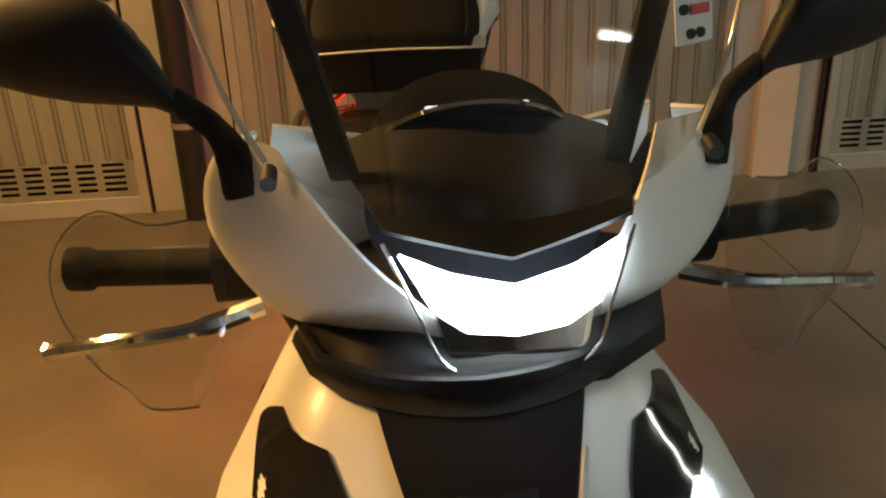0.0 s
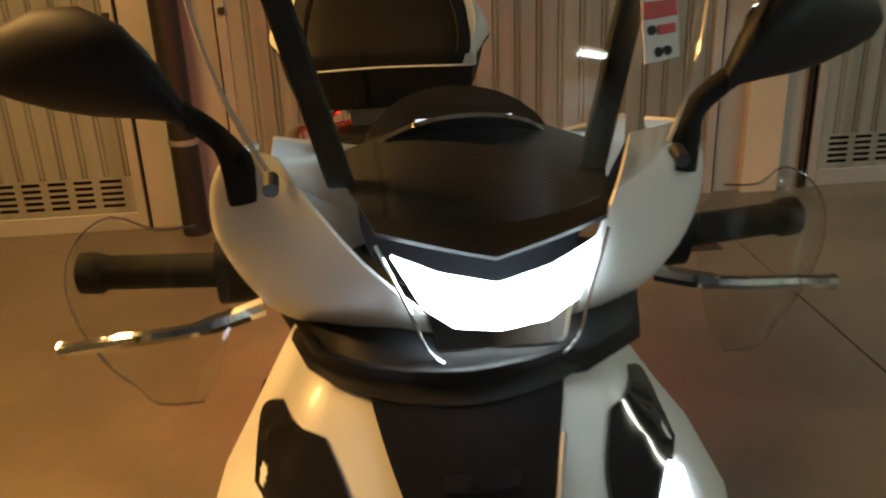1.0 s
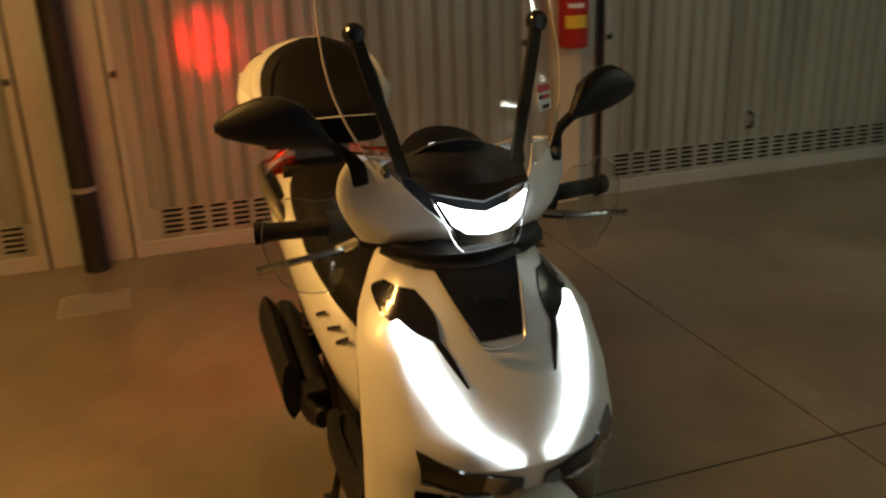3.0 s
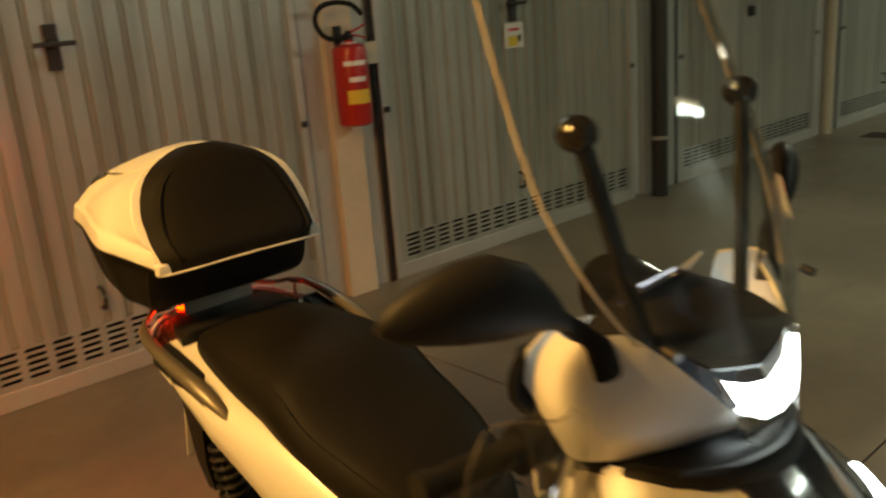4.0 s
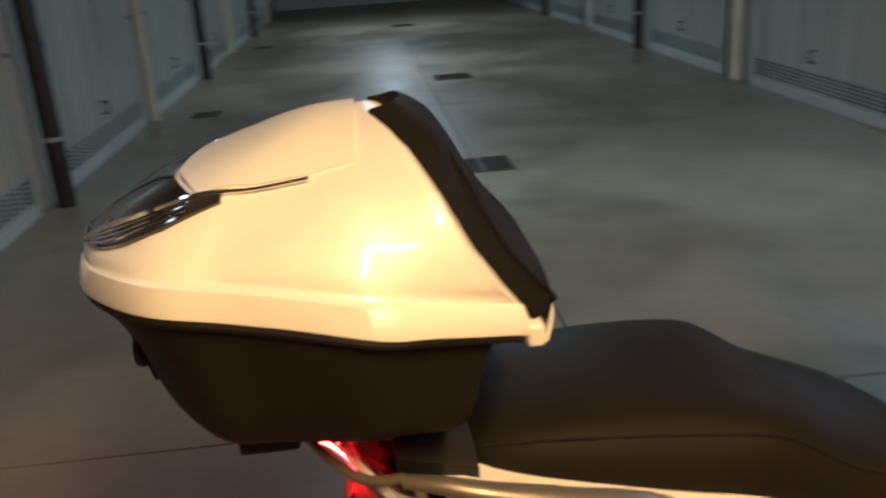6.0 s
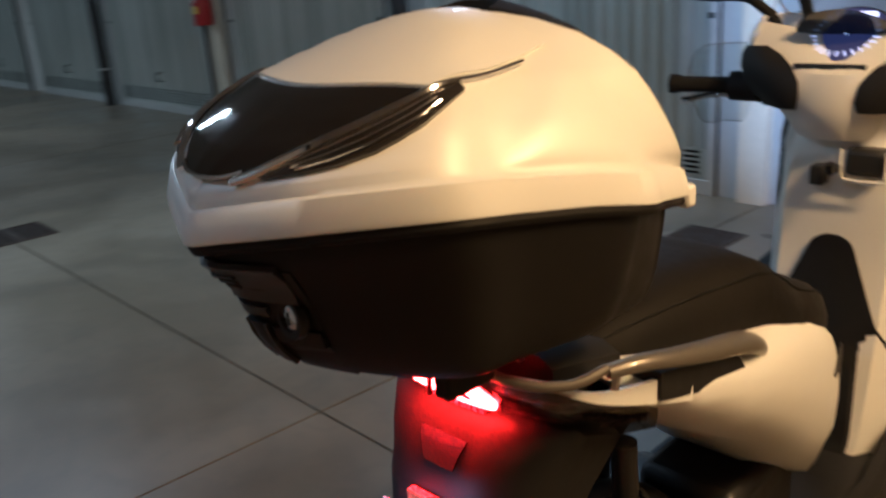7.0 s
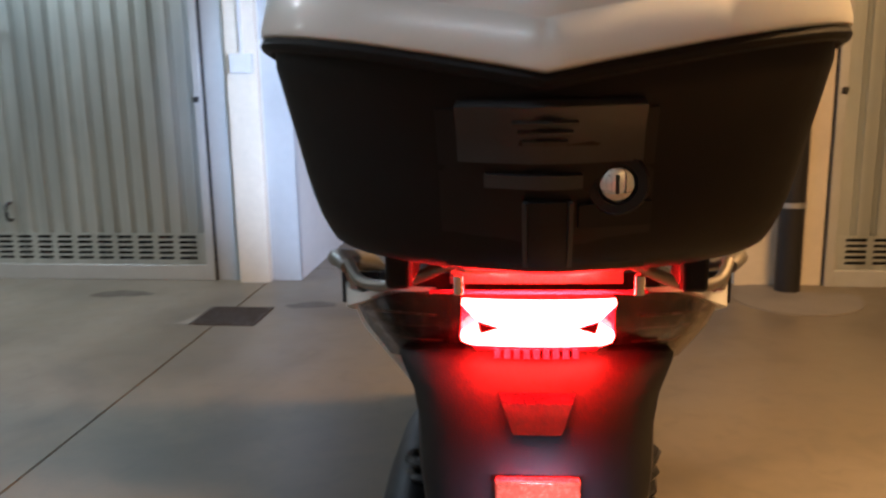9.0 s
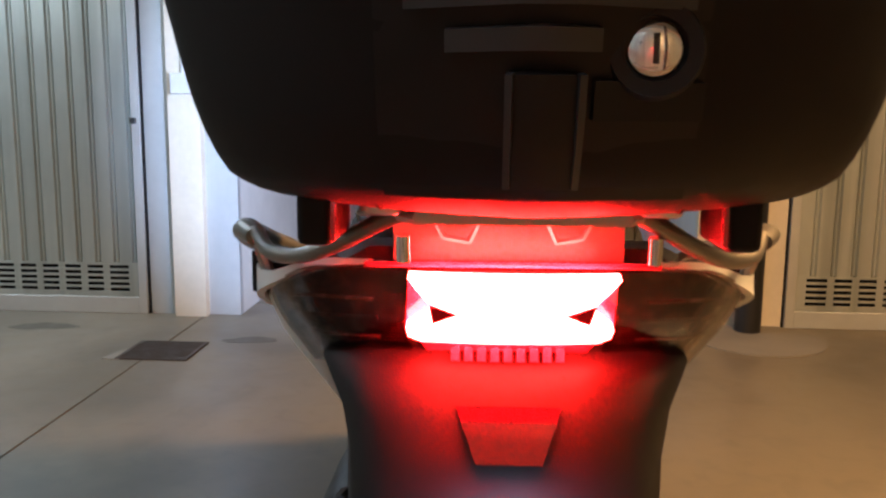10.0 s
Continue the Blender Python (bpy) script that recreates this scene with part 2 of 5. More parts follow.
def tube(points, r, n=10, bm=None, flat=1.0):
    """A round bar along points; r may be one radius or one a point."""
    bm = bm or bmesh.new()
    pts = [Vector(p) for p in points]
    rs = r if isinstance(r, (list, tuple)) else [r] * len(pts)
    rings = []
    up = Vector((0, 0, 1))
    for i, p in enumerate(pts):
        d = (pts[min(i + 1, len(pts) - 1)] - pts[max(i - 1, 0)]).normalized()
        side = d.cross(up)
        if side.length < 0.05:
            side = d.cross(Vector((0, 1, 0)))
        side.normalize()
        w = side.cross(d).normalized()
        rings.append([p + (side * math.cos(a) + w * math.sin(a) * flat) * rs[i] for a in [2 * math.pi * k / n for k in range(n)]])
    return loft(rings, bm)


def smooth_line(points, steps=6):
    """Catmull-Rom through points."""
    p = [Vector(q) for q in points]
    out = []
    for i in range(len(p) - 1):
        a, b, c, d = p[max(i - 1, 0)], p[i], p[i + 1], p[min(i + 2, len(p) - 1)]
        for k in range(steps):
            t = k / steps
            out.append(0.5 * ((2 * b) + (c - a) * t + (2 * a - 5 * b + 4 * c - d) * t * t + (3 * b - a - 3 * c + d) * t ** 3))
    out.append(p[-1])
    return out


def lathe(profile, axis="x", n=32, centre=(0, 0, 0)):
    """profile: (radius, along) pairs turned about an axis."""
    rings = []
    for r, h in profile:
        ring = []
        for k in range(n):
            a = 2 * math.pi * k / n
            c, s = r * math.cos(a), r * math.sin(a)
            q = (h, c, s) if axis == "x" else (c, h, s) if axis == "y" else (c, s, h)
            ring.append(Vector(centre) + Vector(q))
        rings.append(ring)
    return loft(rings)


def sheet(rows, thick, bm=None):
    """A curved sheet from rows of points, given a thickness along its normals."""
    bm = bm or bmesh.new()
    vs = [[bm.verts.new(p) for p in r] for r in rows]
    fs = []
    for a, b in zip(vs, vs[1:]):
        for i in range(len(a) - 1):
            fs.append(bm.faces.new((a[i], a[i + 1], b[i + 1], b[i])))
    bmesh.ops.recalc_face_normals(bm, faces=fs)
    bmesh.ops.solidify(bm, geom=fs, thickness=thick)
    return bm


def lerp(a, b, t):
    return a + (b - a) * t


def table(rows, t):
    """Values read off rows (key, v1, v2, ...) by linear interpolation."""
    if t <= rows[0][0]:
        return rows[0][1:]
    for a, b in zip(rows, rows[1:]):
        if t <= b[0]:
            u = (t - a[0]) / (b[0] - a[0])
            return [lerp(p, q, u) for p, q in zip(a[1:], b[1:])]
    return rows[-1][1:]


def mirrored(pts):
    return [(-x, y, z) for x, y, z in pts]


# ---------------------------------------------------------------- the setting
YN, YS = 3.56, -2.087
X0, X1, ZC = -6.2, 22.5, 2.62
PX0, PX1, PY = -1.03, 1.25, -10.5      # the side passage


def structure(name, bm, material, label, category, **kw):
    return tagged(link(name, bm, material, None, **kw), label, category, kind="structure")


# walls behind the doors, with the passage going through the south one
structure("wall_north", boxes((X0, X1, YN + 0.06, YN + 0.3, 0, ZC)), WALLM, "grey plaster wall behind the row of garage doors", "wall")
structure("wall_south", boxes((PX1, X1, YS - 0.3, YS - 0.06, 0, ZC), (X0, PX0 - 0.0, YS - 0.3, YS - 0.06, 0, ZC), (PX0, PX1, YS - 0.3, YS - 0.06, 2.35, ZC)), WALLM,
          "grey plaster wall with a passage opening through it", "wall")
structure("wall_east", boxes((X1, X1 + 0.2, YS - 0.3, YN + 0.3, 0, ZC)), WALLM, "plain grey end wall of the garage aisle", "wall")
structure("wall_west", boxes((X0 - 0.2, X0, YS - 0.3, YN + 0.3, 0, ZC)), WALLM, "plain grey end wall of the garage aisle", "wall")
structure("wall_passage", boxes((PX1, PX1 + 0.2, PY, YS - 0.3, 0, ZC), (PX0 - 0.2, PX0, PY, YS - 0.3, 0, ZC), (PX0 - 0.2, PX1 + 0.2, PY - 0.2, PY, 0, ZC)), WALLM,
          "pale plaster walls of the side passage", "wall")
structure("ceiling", boxes((X0 - 0.2, X1 + 0.2, YS - 0.3, YN + 0.3, ZC, ZC + 0.2), (PX0 - 0.2, PX1 + 0.2, PY - 0.2, YS - 0.3, ZC, ZC + 0.2)), CEILM, "bare concrete garage ceiling", "ceiling")
floor = structure("floor", boxes((X0 - 0.2, X1 + 0.2, YS - 0.3, YN + 0.3, -0.2, -0.012), (PX0 - 0.2, PX1 + 0.2, PY - 0.2, YS - 0.3, -0.2, -0.012)), HOLE,
                  "worn polished concrete floor with sawn joints", "floor")

for tx, ty, tc, tp in TUBES:
    lampt = thing("ceiling_light", "white fluorescent batten lamp under the ceiling", "ceiling light", (tx, ty, 2.56), "ceiling lights")
    part("housing", boxes((-0.65, 0.65, -0.06, 0.06, 0.0, 0.06)), WALLM, lampt, bevel=0.004)
    for dy in (-0.03, 0.03):
        part("tube", tube([(-0.6, dy, -0.014), (0.6, dy, -0.014)], 0.013), GLOWT, lampt, "glowing fluorescent tube")


def corrugated(x0, x1, z0, z1, pitch=0.098):
    """Ribbed sheet in the x-z plane, ribs proud towards -y."""
    n = max(1, round((x1 - x0) / pitch))
    p = (x1 - x0) / n
    prof = []
    for k in range(n):
        a = x0 + k * p
        prof += [(a, 0.0), (a + 0.66 * p, 0.0), (a + 0.74 * p, 0.014), (a + 0.79 * p, 0.004), (a + 0.85 * p, 0.004), (a + 0.92 * p, 0.014)]
    prof.append((x1, 0.0))
    front = [(x, y) for x, y in prof]
    bm = bmesh.new()
    lo = [bm.verts.new((x, y, z0)) for x, y in front]
    hi = [bm.verts.new((x, y, z1)) for x, y in front]
    for i in range(len(lo) - 1):
        bm.faces.new((lo[i], lo[i + 1], hi[i + 1], hi[i]))
    return bm


def garage_door(name, x0, x1, south=False, sign=0, label="closed ribbed galvanised up-and-over garage door with a vent strip", handle=True, slots=None, padlock=False, shift=0.08):
    """Built facing -y with its base line at y = 0, turned round for the south row."""
    w = x1 - x0
    ob = thing(name, label, "garage door", (x0, YN, 0) if not south else (x1, YS, 0), kind="structure")
    if south:
        ob.rotation_euler = (0, 0, math.pi)
    part("door_panel", corrugated(0.045, w - 0.045, 0.262, 2.06), DOORM, ob, smooth=False)
    part("door_frame", boxes((0, 0.045, -0.012, 0.03, 0.0, 2.1), (w - 0.045, w, -0.012, 0.03, 0.0, 2.1), (0.045, w - 0.045, -0.012, 0.03, 2.06, 2.1), (0.045, w - 0.045, -0.008, 0.02, 0.0, 0.085)), FRAMEM, ob, bevel=0.003)
    # Black strips drawn in place of the shadow line along each side of the frame.
    part("door_gap", boxes((-0.009, -0.001, 0.0, 0.02, 0.0, 2.1), (w + 0.001, w + 0.009, 0.0, 0.02, 0.0, 2.1)), HOLE, ob, "black strip drawn for the shadow line beside the frame")
    # the vent strip: rows of slots punched through the sheet
    z0, z1, rows = 0.085, 0.262, 5
    a0, a1 = 0.045, w - 0.045
    bm = bmesh.new()
    m0, m1 = (a0 + 0.05, a1 - 0.05) if slots is None else slots
    box(bm, a0, m0, -0.004, 0.002, z0, z1)
    box(bm, m1, a1, -0.004, 0.002, z0, z1)
    hz = (z1 - z0 - 0.03) / rows
    box(bm, m0, m1, -0.004, 0.002, z0, z0 + 0.03)
    for r in range(rows):
        zb = z0 + 0.03 + (r + 0.55) * hz
        box(bm, m0, m1, -0.004, 0.002, zb, zb + 0.45 * hz)
    n = round((m1 - m0) / 0.115)
    for k in range(1, n):
        xc = m0 + (m1 - m0) * k / n
        box(bm, xc - 0.017, xc + 0.017, -0.003, 0.0015, z0 + 0.03, z1)
    part("vent_strip", bm, DOORM, ob, "strip of punched ventilation slots", smooth=False)
    # Black sheet in place of the darkness behind the slots.
    part("vent_shade", boxes((a0, a1, 0.028, 0.034, 0.06, 0.28)), HOLE, ob)
    for hx in (0.03, w - 0.03):
        part("latch", boxes((hx - 0.014, hx + 0.014, -0.03, -0.012, 0.965, 0.995)), INK, ob, "small black latch", bevel=0.003)
    if handle:
        hx = w / 2 - (0.0 if south else shift)
        part("pull_handle", tube(smooth_line([(hx, 0.0, 0.335), (hx, -0.045, 0.345), (hx, -0.045, 0.42), (hx, 0.0, 0.43)], 4), 0.009, 8), INK, ob, "black bow handle")
        bm = boxes((hx - 0.028, hx + 0.028, -0.02, 0.0, 1.375, 1.56))
        box(bm, hx - 0.012, hx + 0.012, -0.045, -0.02, 1.46, 1.50)
        box(bm, hx - 0.085, hx + 0.085, -0.06, -0.042, 1.47, 1.49)
        part("lock_handle", bm, INK, ob, "black cross-shaped lock handle", bevel=0.004)
    if padlock:
        lock = part("padlock", boxes((hx - 0.034, hx + 0.034, -0.036, -0.006, 1.21, 1.29)), DARKMET, ob, "dark padlock hanging under the handle", bevel=0.006)
        part("shackle", tube(smooth_line([(hx - 0.022, -0.021, 1.28), (hx - 0.020, -0.021, 1.325), (hx, -0.021, 1.345), (hx + 0.020, -0.021, 1.325), (hx + 0.022, -0.021, 1.28)], 4), 0.006, 8), BANDM, lock, "steel shackle")
    if sign:
        sx = w / 2 - 0.08
        board = part("notice", boxes((sx - 0.085, sx + 0.085, -0.014, -0.006, 1.215, 1.365)), YELLOW if sign == 2 else STICKW, ob, "yellow notice" if sign == 2 else "white notice with red and yellow print")
        part("print_bar", boxes((sx - 0.05, sx + 0.05, -0.0160, -0.0145, 1.318, 1.332)), STICKR, board)
        part("print_bar", boxes((sx - 0.055, sx + 0.03, -0.0160, -0.0145, 1.225, 1.285)), YELLOW, board)
        part("print_bar", boxes((sx + 0.035, sx + 0.06, -0.0160, -0.0145, 1.25, 1.29)), INK, board)
    return ob


PERIOD = 5.645
door_no = 0
for k in range(-1, 4):
    for a, b in ((-0.735, 1.560), (2.045, 4.345)):
        lo, hi = a + k * PERIOD, b + k * PERIOD
        if k == -1 and a > 0:
            lo, hi = -3.465, -1.165
        if lo < X0 + 0.1 or hi > X1:
            continue
        door_no += 1
        garage_door("door_%d" % door_no, lo, hi, sign={(0, 2.045): 1, (1, 2.045): 2}.get((k, a), 0), padlock=(k, a) == (1, -0.735), shift=0.03 if (k, a) == (0, -0.735) else 0.08, slots=(0.045 + 0.12, 0.045 + 1.75) if (k, a) == (0, -0.735) else None)
for k in range(-1, 4):
    for a, b in ((1.727, 4.03), (4.50, 6.80)):
        lo, hi = a + k * PERIOD, b + k * PERIOD
        if k == -1:
            lo, hi = (-3.77, -1.465) if a < 2 else (-6.1, -4.0)
        if lo < X0 or hi > X1:
            continue
        door_no += 1
        garage_door("door_%d" % door_no, lo, hi, south=True, sign=1 if k == 0 and a < 2 else 0)


end_door = garage_door("door_%d" % (door_no + 1), PX0 + 0.05, PX1 - 0.05, south=True)
end_door.location.y = PY + 0.04


def downpipe(x, y, kind="black"):
    ob = thing("drain_pipe", "black vertical drain pipe with a zinc clamp" if kind == "black" else "cream painted vertical pipe against the wall", "pipe", (x, y, 0), "drain pipes")
    r = 0.062 if kind == "black" else 0.045
    part("pipe", tube([(0, 0, 0), (0, 0, ZC)], r, 18), PIPEM if kind == "black" else CREAM, ob)
    if kind == "black":
        part("clamp", lathe([(r + 0.001, 0.425), (r + 0.006, 0.425), (r + 0.006, 0.45), (r + 0.001, 0.45)], "z", 18), BANDM, ob, "zinc pipe clamp")
        part("clamp", lathe([(r + 0.001, 1.9), (r + 0.006, 1.9), (r + 0.006, 1.925), (r + 0.001, 1.925)], "z", 18), BANDM, ob, "zinc pipe clamp")
    return ob


for k in range(-0, 4):
    if -0.93 + k * PERIOD < X1:
        downpipe(-0.93 + k * 5.46 + (0.16 if k > 1 else 0), YN - 0.10)
    if k and 1.79 + k * PERIOD < X1:
        downpipe(1.79 + k * PERIOD, YN - 0.03, "cream")
for x in (-1.265, 4.215, 9.85, 15.5):
    downpipe(x, YS + 0.09)

# pilaster strips between the doors
for n_, (a, b) in enumerate(((-1.155, -0.745), (1.57, 2.035))):
    for k in range(0, 4):
        structure("trim", boxes((a + k * PERIOD, b + k * PERIOD, YN + 0.012, YN + 0.06, 0, 2.3)), FRAMEM, "galvanised cover panel between garage doors", "trim")
structure("trim", boxes((1.70, 1.88, YN - 0.035, YN + 0.011, 0, 2.3)), CREAM, "cream painted strip behind the fire extinguisher", "trim")
for k in range(0, 3):
    structure("trim", boxes((4.04 + k * PERIOD, 4.49 + k * PERIOD, YS - 0.06, YS - 0.012, 0, 2.3)), FRAMEM, "galvanised cover panel between garage doors", "trim")
structure("trim", boxes((PX1, 1.715, YS - 0.06, YS - 0.012, 0, 2.3)), FRAMEM, "galvanised cover panel beside the passage", "trim")
structure("trim", boxes((1.41, 1.57, YS - 0.011, YS + 0.045, 0, 2.3)), CREAM, "cream painted strip beside the passage", "trim")
structure("trim", boxes((-1.455, PX0, YS - 0.06, YS - 0.012, 0, 2.3)), CREAM, "cream painted pilaster beside the passage", "trim")


jb = thing("junction_box", "small grey junction box with a conduit above it", "junction box", (1.48, YS + 0.045, 1.11))
part("box_body", boxes((-0.06, 0.06, 0, 0.045, 0, 0.10)), WALLM, jb, bevel=0.006)
part("conduit", tube([(0, 0.02, 0.10), (0, 0.02, 1.45)], 0.011, 10), WALLM, jb)


def extinguisher(at, turn=0.0):
    ob = thing("fire_extinguisher", "red fire extinguisher with black hose hanging on the wall", "fire extinguisher", at, "fire extinguishers")
    ob.rotation_euler = (0, 0, turn)
    part("cylinder", lathe([(0.0, 0.0), (0.07, 0.0), (0.085, 0.010), (0.088, 0.03), (0.088, 0.375), (0.082, 0.395), (0.055, 0.410), (0.025, 0.415), (0.025, 0.43), (0, 0.43)], "z", 28), REDM, ob)
    for z0, z1, a0, a1, m, text in ((0.115, 0.185, 215, 300, YELLOW, "yellow instruction label"), (0.225, 0.25, 225, 285, STICKW, "white label"), (0.305, 0.33, 210, 290, STICKW, "white label")):
        rows = [[(0.0892 * math.cos(radians(lerp(a0, a1, k / 8))), 0.0892 * math.sin(radians(lerp(a0, a1, k / 8))), z) for k in range(9)] for z in (z0, z1)]
        part("label", sheet(rows, 0.0008), m, ob, text)
    part("collar", lathe([(0.026, 0.405), (0.040, 0.405), (0.040, 0.418), (0.026, 0.418)], "z", 20), STICKW, ob, "white ring under the valve")
    part("valve", boxes((-0.018, 0.018, -0.02, 0.02, 0.43, 0.46), (-0.012, 0.012, -0.012, 0.012, 0.46, 0.475)), DARKMET, ob, "metal valve", bevel=0.003)
    part("lever", tube([(0.0, 0, 0.462), (0.06, 0, 0.478), (0.115, 0, 0.500)], [0.007, 0.006, 0.005], 8), REDM, ob, "red squeeze lever")
    part("lever", tube([(0.0, 0, 0.452), (0.06, 0, 0.448), (0.11, 0, 0.432)], [0.007, 0.006, 0.005], 8), REDM, ob, "red carrying handle")
    part("hose", tube(smooth_line([(0.0, 0, 0.45), (-0.08, -0.02, 0.44), (-0.15, -0.01, 0.46), (-0.185, 0, 0.53), (-0.15, 0.0, 0.595), (-0.06, 0.0, 0.615), (0.04, 0, 0.60), (0.10, 0.0, 0.55)], 6), 0.013, 10), RUBBER, ob, "black rubber hose")
    part("wall_bracket", boxes((-0.02, 0.02, 0.08, 0.10, 0.05, 0.5)), DARKMET, ob)
    return ob


extinguisher((1.778, YN - 0.13, 0.945))
extinguisher((13.07, YN - 0.13, 0.945))
extinguisher((7.085, YS + 0.13, 0.945), math.pi)
structure("trim", boxes((7.00, 7.18, YS - 0.011, YS + 0.035, 0, 2.3)), CREAM, "cream painted strip behind the fire extinguisher", "trim")
structure("trim", boxes((12.98, 13.16, YN - 0.035, YN + 0.011, 0, 2.3)), CREAM, "cream painted strip behind the fire extinguisher", "trim")
sgn = thing("small_notice", "small wooden-coloured plate beside the extinguisher", "sign", (1.995, YN - 0.032, 1.235))
part("plate", boxes((-0.045, 0.04, 0.0, 0.006, 0, 0.115)), CREAM, sgn, bevel=0.002)
# Black tube drawn over the dark gap between cover panel and door.
dark_line = thing("wall_dark_line", "thin black upright tube drawn along the dark gap beside the extinguisher", "conduit", (2.012, YN - 0.004, 0))
part("tube", tube([(0, 0, 0), (0, 0, ZC)], 0.013, 10), PIPEM, dark_line)


def drain(name, x0, x1, y0, y1, label, bars=12, along="x"):
    ob = thing(name, label, "drain cover", (0, 0, 0), "floor drains")
    part("frame", boxes((x0, x1, y0, y0 + 0.015, -0.01, 0.006), (x0, x1, y1 - 0.015, y1, -0.01, 0.006), (x0, x0 + 0.015, y0 + 0.015, y1 - 0.015, -0.01, 0.006), (x1 - 0.015, x1, y0 + 0.015, y1 - 0.015, -0.01, 0.006)), GRATE, ob)
    # Flat black sheet under the bars stands for the shade down the drain.
    part("pit_shade", boxes((x0 + 0.015, x1 - 0.015, y0 + 0.015, y1 - 0.015, -0.011, 0.0012)), HOLE, ob)
    for k in range(bars):
        if along == "x":
            c = y0 + 0.02 + (y1 - y0 - 0.04) * (k + 0.5) / bars
            part("bar", boxes((x0 + 0.015, x1 - 0.015, c - 0.006, c + 0.006, 0.0012, 0.0055)), GRATE, ob)
        else:
            c = x0 + 0.02 + (x1 - x0 - 0.04) * (k + 0.5) / bars
            part("bar", boxes((c - 0.006, c + 0.006, y0 + 0.015, y1 - 0.015, 0.0012, 0.0055)), GRATE, ob)
    return ob


drain("floor_drain", 1.05, 1.33, 2.83, 3.12, "rusty square floor drain grate near the wall")
drain("floor_drain", 1.235, 1.54, -1.55, -1.265, "rusty square floor drain grate in the concrete")
drain("floor_drain", 7.36, 7.64, 2.92, 3.18, "rusty square floor drain grate near the wall")
for y0, y1 in ((0.555, 0.757), (0.763, 0.965)):
    drain("floor_drain", 4.44, 4.83, y0, y1, "one of two slotted steel grates beside a floor joint", 7, "y")
drain("floor_drain", 8.48, 8.90, 0.30, 0.72, "slotted steel grate across a floor joint", 9, "y")
drain("floor_drain", 13.3, 13.6, 2.92, 3.18, "rusty square floor drain grate near the wall")
drain("floor_drain", 15.3, 15.7, 0.5, 0.9, "slotted steel grate across a floor joint", 9, "y")
cover = thing("manhole_cover", "concrete-filled inspection cover set in the floor", "inspection cover", (0, 0, 0))
part("rim", boxes((-1.08, -0.76, 2.83, 2.845, -0.01, 0.005), (-1.08, -0.76, 3.085, 3.10, -0.01, 0.005), (-1.08, -1.065, 2.845, 3.085, -0.01, 0.005), (-0.775, -0.76, 2.845, 3.085, -0.01, 0.005)), SATIN, cover, "worn steel rim")
part("lid", boxes((-1.065, -0.775, 2.845, 3.085, -0.01, 0.003)), PATCHM, cover, "pale concrete filling")
def oil_stain(x, y, rx, ry, seed):
    rnd = random.Random(seed)
    ph = [rnd.uniform(0, 6.28) for _ in range(3)]
    ring = [(x + rx * r * math.cos(a), y + ry * r * math.sin(a)) for a, r in [(a, 1 + 0.16 * math.sin(2 * a + ph[0]) + 0.12 * math.sin(3 * a + ph[1]) + 0.06 * math.sin(7 * a + ph[2])) for a in [k * math.pi / 24 for k in range(48)]]]
    structure("floor_stain", loft([[(p, q, z) for p, q in ring] for z in (0.0, 0.0006)]), STAINM, "dark dried stain on the concrete floor", "floor stain", smooth=False)


for st in ((2.12, -1.78, 0.14, 0.07, 1), (1.06, -1.62, 0.12, 0.05, 2)):
    oil_stain(*st)
structure("floor_patch", lathe([(0.0, 0.0), (0.30, 0.0), (0.30, 0.004), (0.0, 0.005)], "z", 40, (-1.27, -1.85, 0.0)), PATCHM, "round cement patch at the foot of a drain pipe", "floor patch")
structure("floor_patch", loft([[(1.515, -1.56, z), (1.60, -1.27, z), (1.52, -1.25, z)] for z in (0.0, 0.003)]), PATCHM, "pale cement wedge beside a floor drain", "floor patch", smooth=False)

# ---------------------------------------------------------------- the scooter (front towards -y)
scooter = thing("scooter", "pearl white motor scooter with lit lamps standing on its centre stand", "scooter", (0.016, 0.075, 0))
scooter.scale, scooter.rotation_euler = (1.03, 0.965, 1.035), (0, 0, radians(2.3))
# height, half width, y of the middle, y of the edge, y of the back
SHIELD = [(0.30, 0.200, 0.44, 0.24, 0.58), (0.36, 0.215, 0.42, 0.23, 0.55), (0.50, 0.223, 0.38, 0.205, 0.52), (0.640, 0.223, 0.33, 0.185, 0.49),
          (0.665, 0.223, -0.020, 0.18, 0.485), (0.72, 0.224, -0.042, 0.175, 0.475), (0.80, 0.223, 0.025, 0.175, 0.47),
          (0.86, 0.215, 0.080, 0.205, 0.463), (0.90, 0.197, 0.118, 0.255, 0.457), (0.92, 0.180, 0.136, 0.285, 0.453), (0.95, 0.158, 0.165, 0.315, 0.448), (0.985, 0.135, 0.205, 0.33, 0.44)]


def shield_front(x, z):
    """The front skin of the leg shield: y at a place."""
    w, n, e, r = table(SHIELD, z)
    low = n
    if z < 0.66:
        n = -0.02 + (0.66 - z) * 0.35
    d = e - n
    skin = table([(0, n), (0.25 * w, n + 0.03 * d), (0.5 * w, n + 0.12 * d), (0.85 * w, n + 0.42 * d), (w, e)], abs(x))[0]
    if z < 0.66:
        # the wheel's recess between the two flanks
        u = max(0.0, min(1.0, (abs(x) / w - 0.66) / 0.12))
        skin = lerp(low, skin, u * u * (3 - 2 * u))
    return skin


def shield_back(x, z):
    """The skin towards the rider's legs: y at a place."""
    w, n, e, r = table(SHIELD, z)
    return table([(0, r + 0.005), (0.45 * w, r), (0.72 * w, lerp(e, r, 0.62)), (0.90 * w, lerp(e, r, 0.24)), (0.985 * w, e + 0.016)], abs(x))[0]


